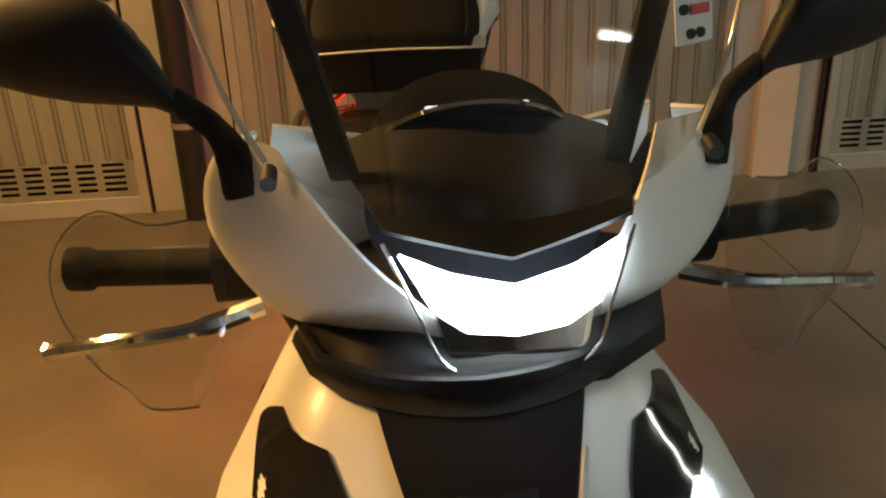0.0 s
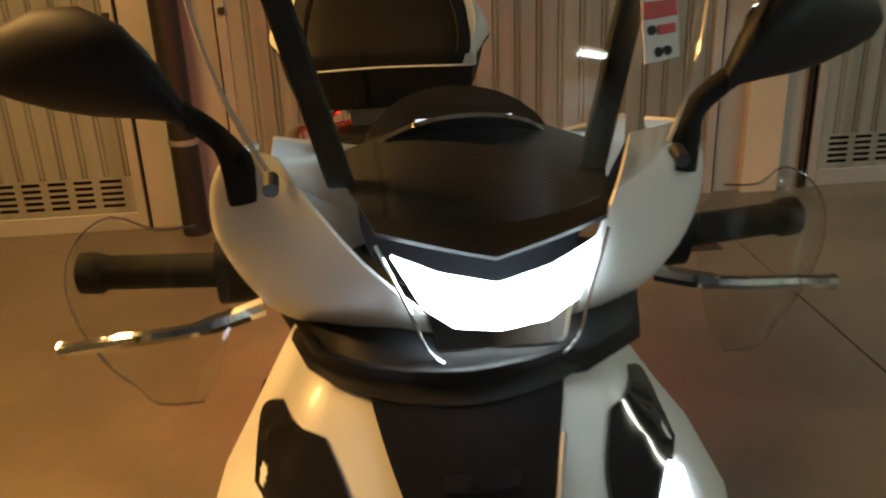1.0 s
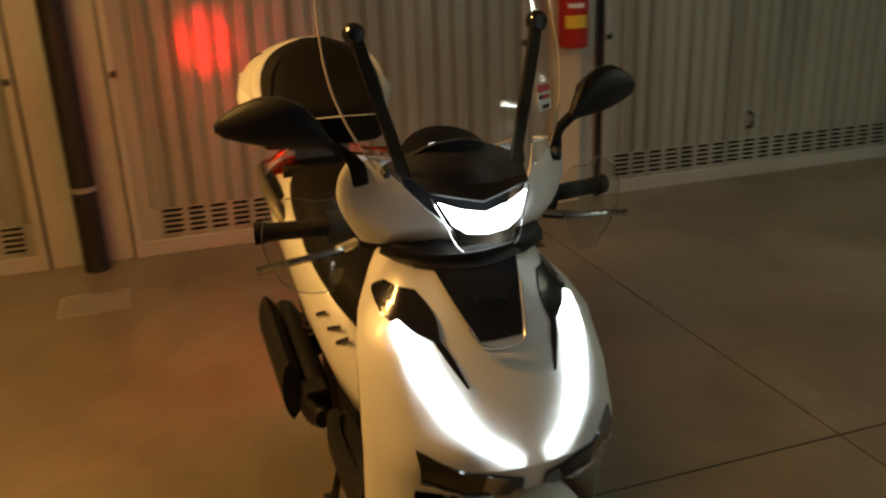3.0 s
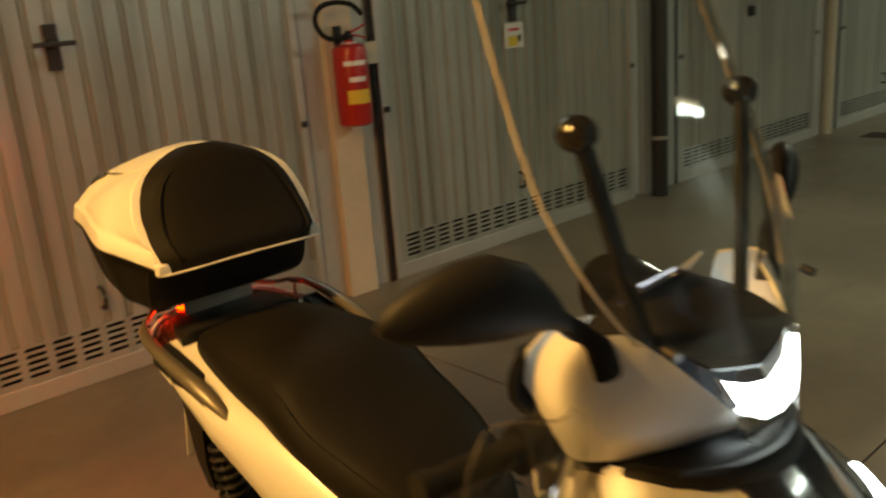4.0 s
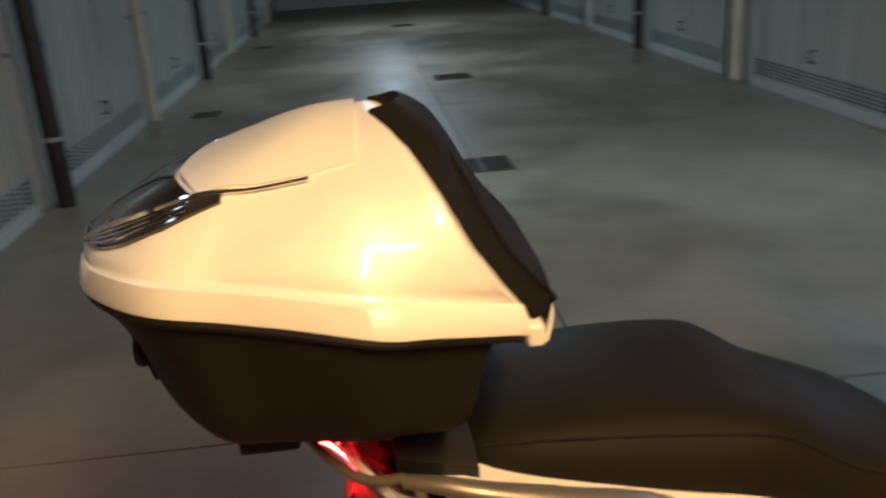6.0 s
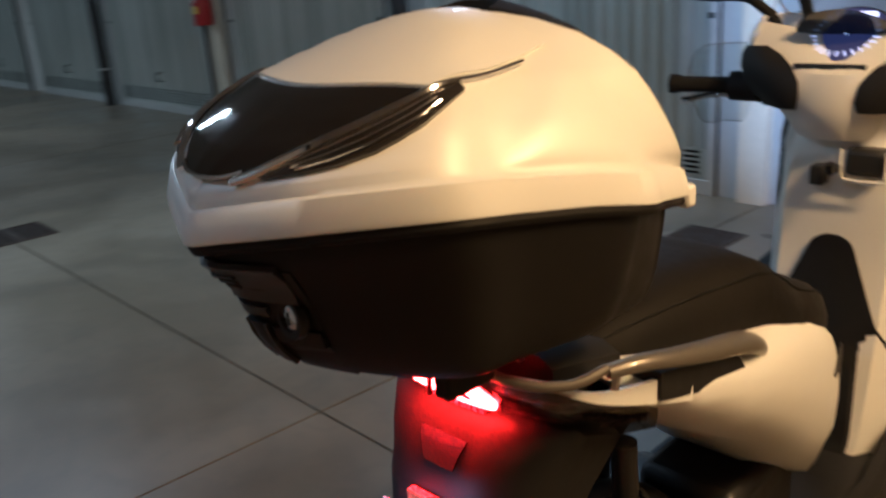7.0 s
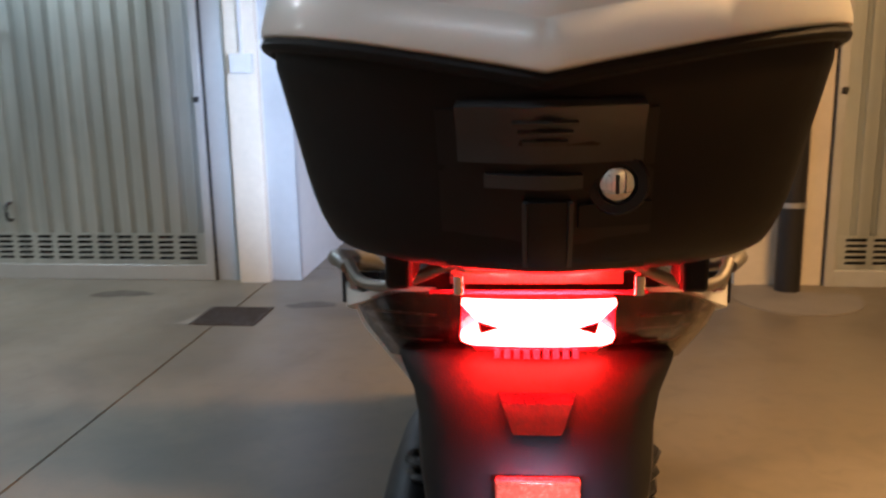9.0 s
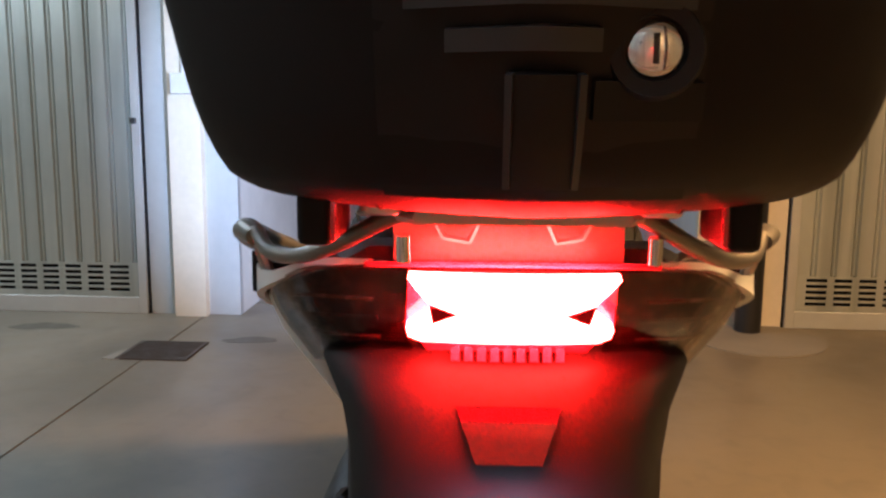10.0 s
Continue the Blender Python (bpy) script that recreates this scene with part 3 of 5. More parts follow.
def shield_ring(z):
    w, n, e, r = table(SHIELD, z)
    front = [(x * w, shield_front(x * w, z), z) for x in (0, 0.25, 0.5, 0.66, 0.72, 0.78, 0.88, 0.95, 1.0)]
    back = [(x * w, shield_back(x * w, z), z) for x in (0.985, 0.90, 0.72, 0.45, 0)]
    half = front + back
    return half + [(-x, y, q) for x, y, q in half[-2:0:-1]]


part("leg_shield", loft([shield_ring(z) for z in (0.30, 0.36, 0.50, 0.640, 0.665, 0.69, 0.72, 0.76, 0.80, 0.83, 0.86, 0.88, 0.90, 0.92, 0.935, 0.95, 0.985)]), PEARL, scooter, "pearl white front leg shield", sharp=50)


def on_shield(outline, proud, steps=8, thick=0.006):
    """A plate that follows the shield's skin; outline: two edge lines of (x, z), walked together."""
    a, b = outline
    la = smooth_line([(x, 0, z) for x, z in a], steps)
    lb = smooth_line([(x, 0, z) for x, z in b], steps)
    rows = []
    for p, q in zip(la, lb):
        rows.append([(lerp(p.x, q.x, u), shield_front(lerp(p.x, q.x, u), lerp(p.z, q.z, u)) - proud, lerp(p.z, q.z, u)) for u in (0, 0.25, 0.5, 0.75, 1)])
    return sheet(rows, thick)


for s in (1, -1):
    strip = part("running_light", on_shield(([(s * 0.163, 0.906), (s * 0.161, 0.877), (s * 0.149, 0.834), (s * 0.123, 0.788), (s * 0.083, 0.752), (s * 0.026, 0.728)],
                                             [(s * 0.152, 0.911), (s * 0.121, 0.881), (s * 0.112, 0.844), (s * 0.094, 0.800), (s * 0.068, 0.764), (s * 0.022, 0.733)]), 0.010), DRLM, scooter, "glowing white daytime running strip")
    part("lamp_cap", on_shield(([(s * 0.146, 0.950), (s * 0.166, 0.934), (s * 0.170, 0.910)], [(s * 0.112, 0.948), (s * 0.096, 0.918), (s * 0.100, 0.882)]), 0.007), GLOSS, scooter, "dark lens above the running light")
    part("shield_corner", on_shield(([(s * 0.172, 0.745), (s * 0.12, 0.722), (s * 0.075, 0.712), (s * 0.02, 0.694)], [(s * 0.168, 0.690), (s * 0.12, 0.676), (s * 0.075, 0.668), (s * 0.02, 0.664)]), 0.007), GLOSS, scooter, "gloss black lower corner trim")
    part("corner_edge", tube([(x, shield_front(x, z) - 0.012, z) for x, z in ((s * 0.172, 0.690), (s * 0.12, 0.675), (s * 0.075, 0.667), (s * 0.02, 0.663))], 0.0022, 6), CHROME, scooter, "bright lower edge line")
    part("lamp_fin", on_shield(([(s * 0.118, 0.905), (s * 0.100, 0.865), (s * 0.078, 0.825)], [(s * 0.112, 0.905), (s * 0.090, 0.870), (s * 0.074, 0.825)]), 0.006, 4, 0.003), GLOSS, scooter, "dark blade inside the running light")
part("nose_panel", on_shield(([(-0.078, 0.984), (-0.064, 0.940), (-0.038, 0.880)], [(0.078, 0.984), (0.060, 0.940), (0.038, 0.880)]), 0.008), GLOSS, scooter, "dark panel in the middle of the shield")
part("nose_edge", tube(smooth_line([(x, shield_front(x, z) - 0.010, z) for x, z in ((-0.050, 0.900), (-0.040, 0.878), (-0.02, 0.871), (0.02, 0.871), (0.040, 0.878), (0.055, 0.920), (0.066, 0.950))], 5), 0.0026, 8), SILVER, scooter, "silver edge round the nose panel")
part("neck_band", on_shield(([(-0.130, 0.996), (0.0, 0.996), (0.130, 0.996)], [(-0.138, 0.979), (0.0, 0.974), (0.138, 0.979)]), 0.010, 6), BLACK, scooter, "black strip under the headlight")
part("badge_bar", on_shield(([(-0.028, 0.938), (-0.028, 0.930)], [(0.028, 0.938), (0.028, 0.930)]), 0.011, 2, 0.002), DARKMET, scooter, "plain grey badge strip")
# The neck's black is widened to stand for the shade under the cowl.
part("neck", loft([[(x * w, y - (0.05 if z < 1.0 and y < 0.35 else 0.0), z) for x, y in ((-1, 0.39), (-0.8, 0.32), (-0.45, 0.270), (0, 0.256), (0.45, 0.270), (0.8, 0.32), (1, 0.39), (0.5, 0.45), (-0.5, 0.45))] for z, w in ((0.972, 0.172), (0.99, 0.170), (1.015, 0.150))]), BLACK, scooter, "black neck under the headlight, widened to stand for the shade there")

# handlebar cowl
def cowl_side(s):
    inner = [(0.132, 0.305, 1.142), (0.112, 0.268, 1.110), (0.088, 0.244, 1.070), (0.064, 0.236, 1.035), (0.046, 0.238, 1.008)]
    mid = [(0.168, 0.318, 1.144), (0.166, 0.300, 1.112), (0.160, 0.286, 1.070), (0.142, 0.276, 1.028), (0.118, 0.296, 0.994)]
    outer = [(0.195, 0.345, 1.140), (0.212, 0.345, 1.110), (0.215, 0.350, 1.070), (0.200, 0.352, 1.030), (0.178, 0.360, 0.992)]
    back = [(0.174, 0.39, 1.135), (0.186, 0.405, 1.110), (0.190, 0.412, 1.070), (0.180, 0.412, 1.030), (0.160, 0.41, 0.996)]
    if s < 0:
        inner = [(x + d, y, z) for (x, y, z), d in zip(inner, (0.022, 0.016, 0.006, -0.006, -0.016))]
    rows = []
    for a, b, c, d in zip(*(smooth_line(l, 3) for l in (inner, mid, outer, back))):
        line = smooth_line([a, b, c, d], 4)
        rows.append([(s * p.x, p.y, p.z) for p in line])
    return sheet(rows, 0.004)


for s in (1, -1):
    part("cowl_panel", cowl_side(s), PEARL, scooter, "pearl white handlebar cowl panel")
HEADTOP = [(-0.079, 1.076), (-0.044, 1.062), (0.0, 1.052), (0.044, 1.062), (0.079, 1.077)]
HEADMID = [(-0.058, 1.037), (-0.035, 1.021), (0.0, 1.017), (0.036, 1.021), (0.061, 1.035)]
HEADLOW = [(-0.046, 0.998), (-0.026, 0.987), (0.0, 0.982), (0.028, 0.987), (0.054, 0.998)]


def head_y(x, z):
    return 0.218 + 1.6 * x * x + (z - 1.0) * 0.18


part("headlight", sheet([[(lerp(a[0], b[0], u), head_y(lerp(a[0], b[0], u), lerp(a[1], b[1], u)), lerp(a[1], b[1], u)) for a, b in zip(HEADTOP, HEADMID)] for u in (0, 0.33, 0.66, 1)], 0.008), HEADM, scooter, "glowing white headlight")
part("reflector", sheet([[(lerp(a[0], b[0], u), head_y(lerp(a[0], b[0], u), lerp(a[1], b[1], u)) + 0.012, lerp(a[1], b[1], u)) for a, b in zip(HEADMID, HEADLOW)] for u in (0, 0.5, 1)], 0.006), CHROME, scooter, "chrome lower headlight reflector")
part("headlight_lens", sheet([[(lerp(a[0], b[0], u) * 1.03, head_y(lerp(a[0], b[0], u), lerp(a[1], b[1], u)) - 0.004, lerp(a[1], b[1], u)) for a, b in zip(HEADMID, HEADLOW)] for u in (0, 0.5, 1)], 0.002), LENSM, scooter, "clear headlight lens")
part("headlight_trim", tube(smooth_line([(x * 1.05, head_y(x, z) - 0.002, z - 0.006) for x, z in ((-0.086, 1.090), (-0.066, 1.042), (-0.047, 1.000), (0.0, 0.986), (0.052, 1.000), (0.070, 1.042), (0.086, 1.090))], 4), 0.0016, 8), CHROME, scooter, "chrome edge under the headlight")
# visor over the headlight
rows = []
for u in (0, 0.25, 0.5, 0.75, 1):
    row = []
    for k in range(-5, 6):
        x = k / 5 * lerp(0.090, 0.132, u)
        row.append((x, lerp(head_y(x, 1.09), 0.40 + 0.3 * x * x, u), lerp(1.070 + abs(x) * 0.26, 1.142 - 2.0 * x * x, math.sin(u * math.pi / 2))))
    rows.append(row)
part("visor", sheet(rows, 0.004), BLACK, scooter, "black visor over the headlight")
# dials and the rear cover
part("dial_pod", loft([[(c[0] * r * 1.15, c[1] * r * 0.75 + y, c[1] * r * 0.66 + z) for c in [(math.cos(a), math.sin(a)) for a in [k * math.pi / 12 for k in range(24)]]] for r, y, z in ((0.085, 0.37, 1.10), (0.085, 0.40, 1.125), (0.078, 0.43, 1.142))]), GLOSS, scooter, "black instrument pod")


def tilted_disc(r, off):
    m = Matrix.Translation((0, 0.43 + off * 0.6, 1.142 + off * 0.75)) @ Matrix.Rotation(radians(-40), 4, "X")
    return loft([[m @ Vector((r * 1.15 * math.cos(a), r * math.sin(a), h)) for a in [k * math.pi / 16 for k in range(32)]] for h in (-0.002, 0.002)])


def on_dial(x, y, off=0.004):
    return Matrix.Translation((0, 0.43 + off * 0.6, 1.142 + off * 0.75)) @ Matrix.Rotation(radians(-40), 4, "X") @ Vector((x, y, 0.0025))


part("dial_ring", tilted_disc(0.072, 0.0), CHROME, scooter, "pale ring round the dial")
dial = part("dial", tilted_disc(0.066, 0.003), GAUGE, scooter, "blue-lit round speedometer")
bm = bmesh.new()
for k in range(19):
    a = radians(-30 + 240 * k / 18)
    r0, r1 = (0.045, 0.056)
    tube([on_dial(1.15 * r0 * math.cos(a), r0 * math.sin(a)), on_dial(1.15 * r1 * math.cos(a), r1 * math.sin(a))], 0.0013, 4, bm)
part("dial_marks", bm, GAUGEW, dial, "white glowing dial marks")
part("needle", tube([on_dial(0.0, 0.0), on_dial(-0.035, -0.025)], [0.003, 0.0015], 6), GAUGEW, dial, "white needle")
part("lcd", loft([[on_dial(x, y, 0.006) for x, y in ((-0.042, -0.05), (0.042, -0.05), (0.045, -0.033), (-0.045, -0.033))], [on_dial(x, y, 0.008) for x, y in ((-0.042, -0.05), (0.042, -0.05), (0.045, -0.033), (-0.045, -0.033))]]), GAUGEW, dial, "lit display strip")
COVER = ((0.93, 0.07, 0.46, 0.03), (0.96, 0.09, 0.47, 0.04), (1.0, 0.13, 0.47, 0.045), (1.05, 0.17, 0.46, 0.04), (1.10, 0.185, 0.44, 0.02), (1.135, 0.175, 0.41, 0.0))


def cover_y(x, z):
    w, y, c = table(COVER, z)
    return y + c * (1 - min(1.0, (x / w) ** 2))


for s in (1, -1):
    rows = [[(s * lerp(a, b, u), cover_y(lerp(a, b, u), z) + 0.004 + 0.012 * math.sin(math.pi * u), z) for u in (0, 0.2, 0.5, 0.8, 1)] for z, a, b in ((0.985, 0.055, 0.120), (1.005, 0.050, 0.150), (1.035, 0.054, 0.176), (1.06, 0.072, 0.184), (1.08, 0.100, 0.186), (1.095, 0.135, 0.180))]
    part("switch_panel", sheet(rows, 0.01), BLACK, scooter, "black switch panel beside the dial")
rows = []
for z, w, y, c in ((1.135, 0.175, 0.41, 0.00), (1.10, 0.185, 0.44, 0.02), (1.05, 0.17, 0.46, 0.04), (1.0, 0.13, 0.47, 0.045), (0.96, 0.09, 0.47, 0.04), (0.93, 0.07, 0.46, 0.03)):
    rows.append([(0.92 * w * k / 6, y + c * (1 - (k / 6) ** 2), z - 0.03 * (1 - abs(k / 6)) * (1 if z > 1.09 else 0)) for k in range(-6, 7)])
part("rear_cover", sheet(rows, 0.004), PEARL, scooter, "pearl white rear handlebar cover")
part("pod_skirt", loft([[(x * w, y, z) for x in (-1, -0.4, 0.4, 1)] + [(x * w * 0.8, y - 0.05, z) for x in (1, -1)] for z, w, y in ((1.10, 0.065, 0.505), (1.06, 0.06, 0.512), (1.035, 0.035, 0.515))]), GLOSS, scooter, "black panel below the dial")

for s in (1, -1):
    grip = part("handlebar_grip", tube([(s * 0.175, 0.405, 1.065), (s * 0.215, 0.412, 1.068), (s * 0.22, 0.412, 1.068), (s * 0.33, 0.43, 1.068), (s * 0.335, 0.43, 1.068), (s * 0.352, 0.433, 1.068)], [0.022, 0.022, 0.0165, 0.0165, 0.02, 0.02], 14), RUBBER, scooter, "black rubber grip with end weight")
    part("switch_housing", loft([[(s * x, 0.41 + 0.026 * math.cos(a), 1.066 + 0.03 * math.sin(a)) for a in [k * math.pi / 8 for k in range(16)]] for x in (0.165, 0.18, 0.215, 0.225)]), BLACK, scooter, "black switch housing")
    part("brake_lever", tube(smooth_line([(s * 0.185, 0.37, 1.045), (s * 0.24, 0.345, 1.040), (s * 0.31, 0.345, 1.034), (s * 0.362, 0.362, 1.022)], 5), [0.009] * 5 + [0.007] * 10 + [0.009], 8), CHROME, scooter, "polished brake lever")
    rows = []
    for z, x0, x1 in ((1.142, 0.225, 0.300), (1.125, 0.205, 0.330), (1.09, 0.205, 0.348), (1.045, 0.210, 0.345), (1.0, 0.225, 0.325), (0.978, 0.24, 0.305)):
        rows.append([(s * lerp(x0, x1, u), 0.325 + 0.04 * u * u - 0.012 * math.sin(u * math.pi), z) for u in (0, 0.2, 0.4, 0.6, 0.8, 1)])
    guard = part("hand_guard", sheet(rows, 0.003), CLEARM, scooter, "clear plastic hand guard")
    guard.visible_shadow = False
    edge = [rows[0][0], rows[0][2], rows[0][5]] + [r[5] for r in rows[1:]] + [rows[5][3], rows[5][0]]
    part("guard_edge", tube(smooth_line(edge, 3), 0.0010, 6), GUARDM, scooter, "pale rim coloured for the glint on the guard's edge")
    # mirrors
    mir = part("mirror", loft([[(s * x, y + d * math.cos(a), z + h * math.sin(a)) for a in [k * math.pi / 9 for k in range(18)]] for x, y, z, h, d in
                               ((0.222, 0.335, 1.172, 0.010, 0.010), (0.238, 0.342, 1.190, 0.022, 0.016), (0.262, 0.350, 1.206, 0.036, 0.024), (0.295, 0.363, 1.214, 0.043, 0.028),
                                (0.330, 0.376, 1.216, 0.040, 0.027), (0.362, 0.390, 1.213, 0.030, 0.022), (0.388, 0.402, 1.209, 0.018, 0.014), (0.400, 0.408, 1.207, 0.006, 0.006))]), BLACK, scooter, "black teardrop mirror housing")
    part("mirror_glass", loft([[(s * (0.312 + 0.066 * math.cos(a) * (1.0 if math.cos(a) < 0 else 1.05)), 0.395 + h + 0.025 * math.cos(a) - 0.01, 1.213 + 0.030 * math.sin(a)) for a in [k * math.pi / 14 for k in range(28)]] for h in (0.0, 0.004)]), MIRRORM, mir, "mirror glass")
    part("mirror_stem", tube(smooth_line([(s * 0.178, 0.318, 1.105), (s * 0.185, 0.322, 1.135), (s * 0.200, 0.334, 1.155), (s * 0.226, 0.338, 1.175)], 4), [0.017, 0.017, 0.016, 0.015, 0.014, 0.012, 0.011, 0.010, 0.010, 0.010, 0.010, 0.010, 0.010], 12), RUBBER, scooter, "black rubber-booted mirror stem")

# windscreen
SCREEN = [(1.135, 0.1597, 0.262, 0.05), (1.18, 0.1853, 0.285, 0.055), (1.24, 0.2071, 0.315, 0.06), (1.3, 0.2158, 0.345, 0.065), (1.38, 0.2136, 0.38, 0.065), (1.46, 0.2049, 0.415, 0.065), (1.54, 0.1908, 0.45, 0.06), (1.61, 0.1635, 0.48, 0.05), (1.65, 0.1199, 0.5, 0.03)]
rows = [[(w * k / 8, y - b * (1 - (k / 8) ** 2) + 0.03 * (k / 8) ** 4, z + (0.02 * (1 - (k / 8) ** 2) if z > 1.64 else (-0.03 * (1 - (k / 8) ** 2) if z < 1.14 else 0))) for k in range(-8, 9)] for z, w, y, b in SCREEN]
screen = part("windscreen", sheet(rows, 0.004), CLEARM, scooter, "tall clear acrylic windscreen")
screen.visible_shadow = False
edge = [r[0] for r in rows] + rows[-1][2:-2:3] + [r[-1] for r in rows[::-1]]
part("screen_edge", tube(smooth_line(edge, 3), 0.0022, 8), EDGEM, screen, "cream rim coloured for the glint on the windscreen's edge")


def screen_y(x, z):
    w, y, b = table(SCREEN, z)
    k = x / w
    return y - b * (1 - k * k) + 0.03 * k ** 4


def on_screen(x0, x1, z0, z1, proud):
    return sheet([[(lerp(x0, x1, u), screen_y(lerp(x0, x1, u), z) - proud, z) for u in (0, 0.5, 1)] for z in (z0, (z0 + z1) / 2, z1)], 0.0008)


lab = part("warning_label", on_screen(0.128, 0.164, 1.203, 1.248, 0.005), STICKW, screen, "white warning sticker with red header")
part("print_bar", on_screen(0.130, 0.162, 1.234, 1.246, 0.0065), STICKR, lab)
for cx, cz in ((0.135, 1.226), (0.141, 1.210), (0.150, 1.210)):
    part("print_dot", tube([(cx, screen_y(cx, cz) - 0.0062, cz), (cx, screen_y(cx, cz) - 0.0072, cz)], 0.0038, 12), INK, lab)
part("print_bar", on_screen(0.142, 0.160, 1.222, 1.229, 0.0065), STICKR, lab)
for s in (1, -1):
    part("screen_bolt", tube([(s * 0.155, 0.262, 1.137), (s * 0.155, 0.245, 1.132)], 0.006, 10), INK, scooter, "black screen bolt")
    arm = part("screen_arm", loft([[(s * (x + 0.0115 * a), y + 0.006 * b, z) for a, b in ((-1, -1), (1, -1), (1, 1), (-1, 1))] for x, y, z in ((0.104, 0.318, 1.11), (0.122, 0.328, 1.18), (0.146, 0.342, 1.27), (0.163, 0.354, 1.338))]), BLACK, scooter, "black windscreen support arm", bevel=0.003)
    part("arm_joint", lathe([(0, -0.02), (0.012, -0.019), (0.018, -0.01), (0.019, 0.0), (0.018, 0.01), (0.012, 0.019), (0, 0.02)], "y", 16, (s * 0.166, 0.358, 1.346)), GLOSS, scooter, "round black joint at the arm's end")

# front wheel, mudguard and fork
AX, AZ = 0.03, 0.285


def wheel(y, r, width, name):
    tyre = part(name, lathe([(r - 0.075, -width * 0.42), (r - 0.045, -width * 0.5), (r - 0.015, -width * 0.42), (r - 0.003, -width * 0.2), (r, 0), (r - 0.003, width * 0.2), (r - 0.015, width * 0.42), (r - 0.045, width * 0.5), (r - 0.075, width * 0.42)], "x", 48, (0, y, r)), RUBBER, scooter, "black road tyre")
    bm = lathe([(r - 0.074, -width * 0.40), (r - 0.095, -width * 0.36), (r - 0.095, width * 0.36), (r - 0.074, width * 0.40)], "x", 40, (0, y, r))
    for k in range(5):
        a = 2 * math.pi * k / 5 + 0.3
        tube([(0, y + 0.03 * math.cos(a), r + 0.03 * math.sin(a)), (0, y + (r - 0.09) * math.cos(a), r + (r - 0.09) * math.sin(a))], [0.02, 0.016], 8, bm)
    part("rim", bm, DARKMET, tyre, "dark spoked alloy rim")
    part("hub", lathe([(0.0, -0.06), (0.035, -0.06), (0.035, 0.06), (0.0, 0.06)], "x", 20, (0, y, r)), DARKMET, tyre)
    return tyre


wheel(AX, 0.285, 0.105, "front_wheel")
rows = []
for k in range(15):
    a = radians(178 - 12.0 * k)
    row = []
    for j in range(-6, 7):
        u = j / 6
        rr = 0.352 - 0.060 * u * u - 0.02 * abs(u) ** 5
        w = 0.108 * (0.75 + 0.25 * math.sin(radians(12.0 * k)))
        row.append((u * w, AX - rr * math.cos(a) * -1, AZ + rr * math.sin(a)))
    rows.append(row)
part("front_mudguard", sheet(rows, 0.004), PEARL, scooter, "pearl white front mudguard")
for s in (1, -1):
    part("fork_leg", tube([(s * 0.078, AX, AZ), (s * 0.078, AX + 0.06, 0.42), (s * 0.07, AX + 0.19, 0.68)], [0.026, 0.024, 0.02], 12), DARKMET, scooter, "dark fork leg")
part("wheel_well", loft([[(-w, y + 0.08, z), (-0.8 * w, y, z), (0.8 * w, y, z), (w, y + 0.08, z), (w, y + 0.10, z), (-w, y + 0.10, z)] for z, y, w in ((0.30, 0.385, 0.165), (0.50, 0.345, 0.178), (0.62, 0.30, 0.180), (0.655, 0.10, 0.165))]), BLACK, scooter, "black lining behind the front wheel")
part("brake_disc", lathe([(0.06, -0.062), (0.12, -0.062), (0.12, -0.058), (0.06, -0.058)], "x", 32, (0, AX, AZ)), SATIN, scooter, "steel brake disc")

# the steering, shield and front wheel as one group sit a little forward,
# and the bars are turned slightly, which takes the headlight to the side
for o in scooter.children:
    o.location.y -= 0.045
    if o.name.split(".")[0] in ("headlight", "reflector", "headlight_lens", "headlight_trim", "visor"):
        o.location.x += 0.008
    if o.name.split(".")[0] in ("leg_shield", "running_light", "lamp_cap", "shield_corner", "corner_edge", "lamp_fin", "nose_panel", "nose_edge", "neck_band", "badge_bar"):
        o.location.x -= 0.020

# the bars hang a little lower than the cowl's middle
for o in scooter.children:
    if o.name.split(".")[0] in ("handlebar_grip", "switch_housing", "brake_lever", "hand_guard", "guard_edge"):
        o.location.z -= 0.057

for o in scooter.children:
    if o.name.split(".")[0] in ("dial_pod", "dial_ring", "dial", "pod_skirt"):
        o.location.x += 0.006
        o.location.z -= 0.034
        o.location.y -= 0.020

# floorboard, body and seat
part("floorboard", boxes((-0.165, 0.165, 0.46, 0.92, 0.27, 0.345)), BLACK, scooter, "ribbed black floorboard", bevel=0.02)
for s in (1, -1):
    part("side_skirt", loft([[(s * x, y, z + dz) for dz, x in ((0, w - 0.012), (0.02, w), (h - 0.015, w + 0.004), (h, w - 0.008), (h, w - 0.03), (0, w - 0.03))] for y, z, h, w in ((0.44, 0.30, 0.10, 0.185), (0.60, 0.27, 0.085, 0.19), (0.78, 0.28, 0.08, 0.185), (0.88, 0.32, 0.05, 0.165))]), BLACK, scooter, "black side skirt")
BODY = [(0.66, 0.40, 0.60, 0.120), (0.73, 0.41, 0.675, 0.152), (0.82, 0.44, 0.735, 0.176), (0.92, 0.51, 0.778, 0.192), (1.05, 0.61, 0.810, 0.201), (1.19, 0.69, 0.834, 0.205), (1.32, 0.755, 0.856, 0.200), (1.40, 0.79, 0.870, 0.190), (1.425, 0.80, 0.870, 0.184)]



def body_ring(y, z0, z1, w):
    half = [(0.35, 0), (0.80, 0.10), (0.97, 0.40), (1.0, 0.62), (0.985, 0.80), (0.93, 0.93), (0.80, 1.0)]
    slant = 0.075 * max(0.0, (y - 1.22) / 0.20)
    right = [(w * a, y - slant * (1 - b), lerp(z0, z1, b)) for a, b in half]
    return right + [(-x, q, z) for x, q, z in right[::-1]]


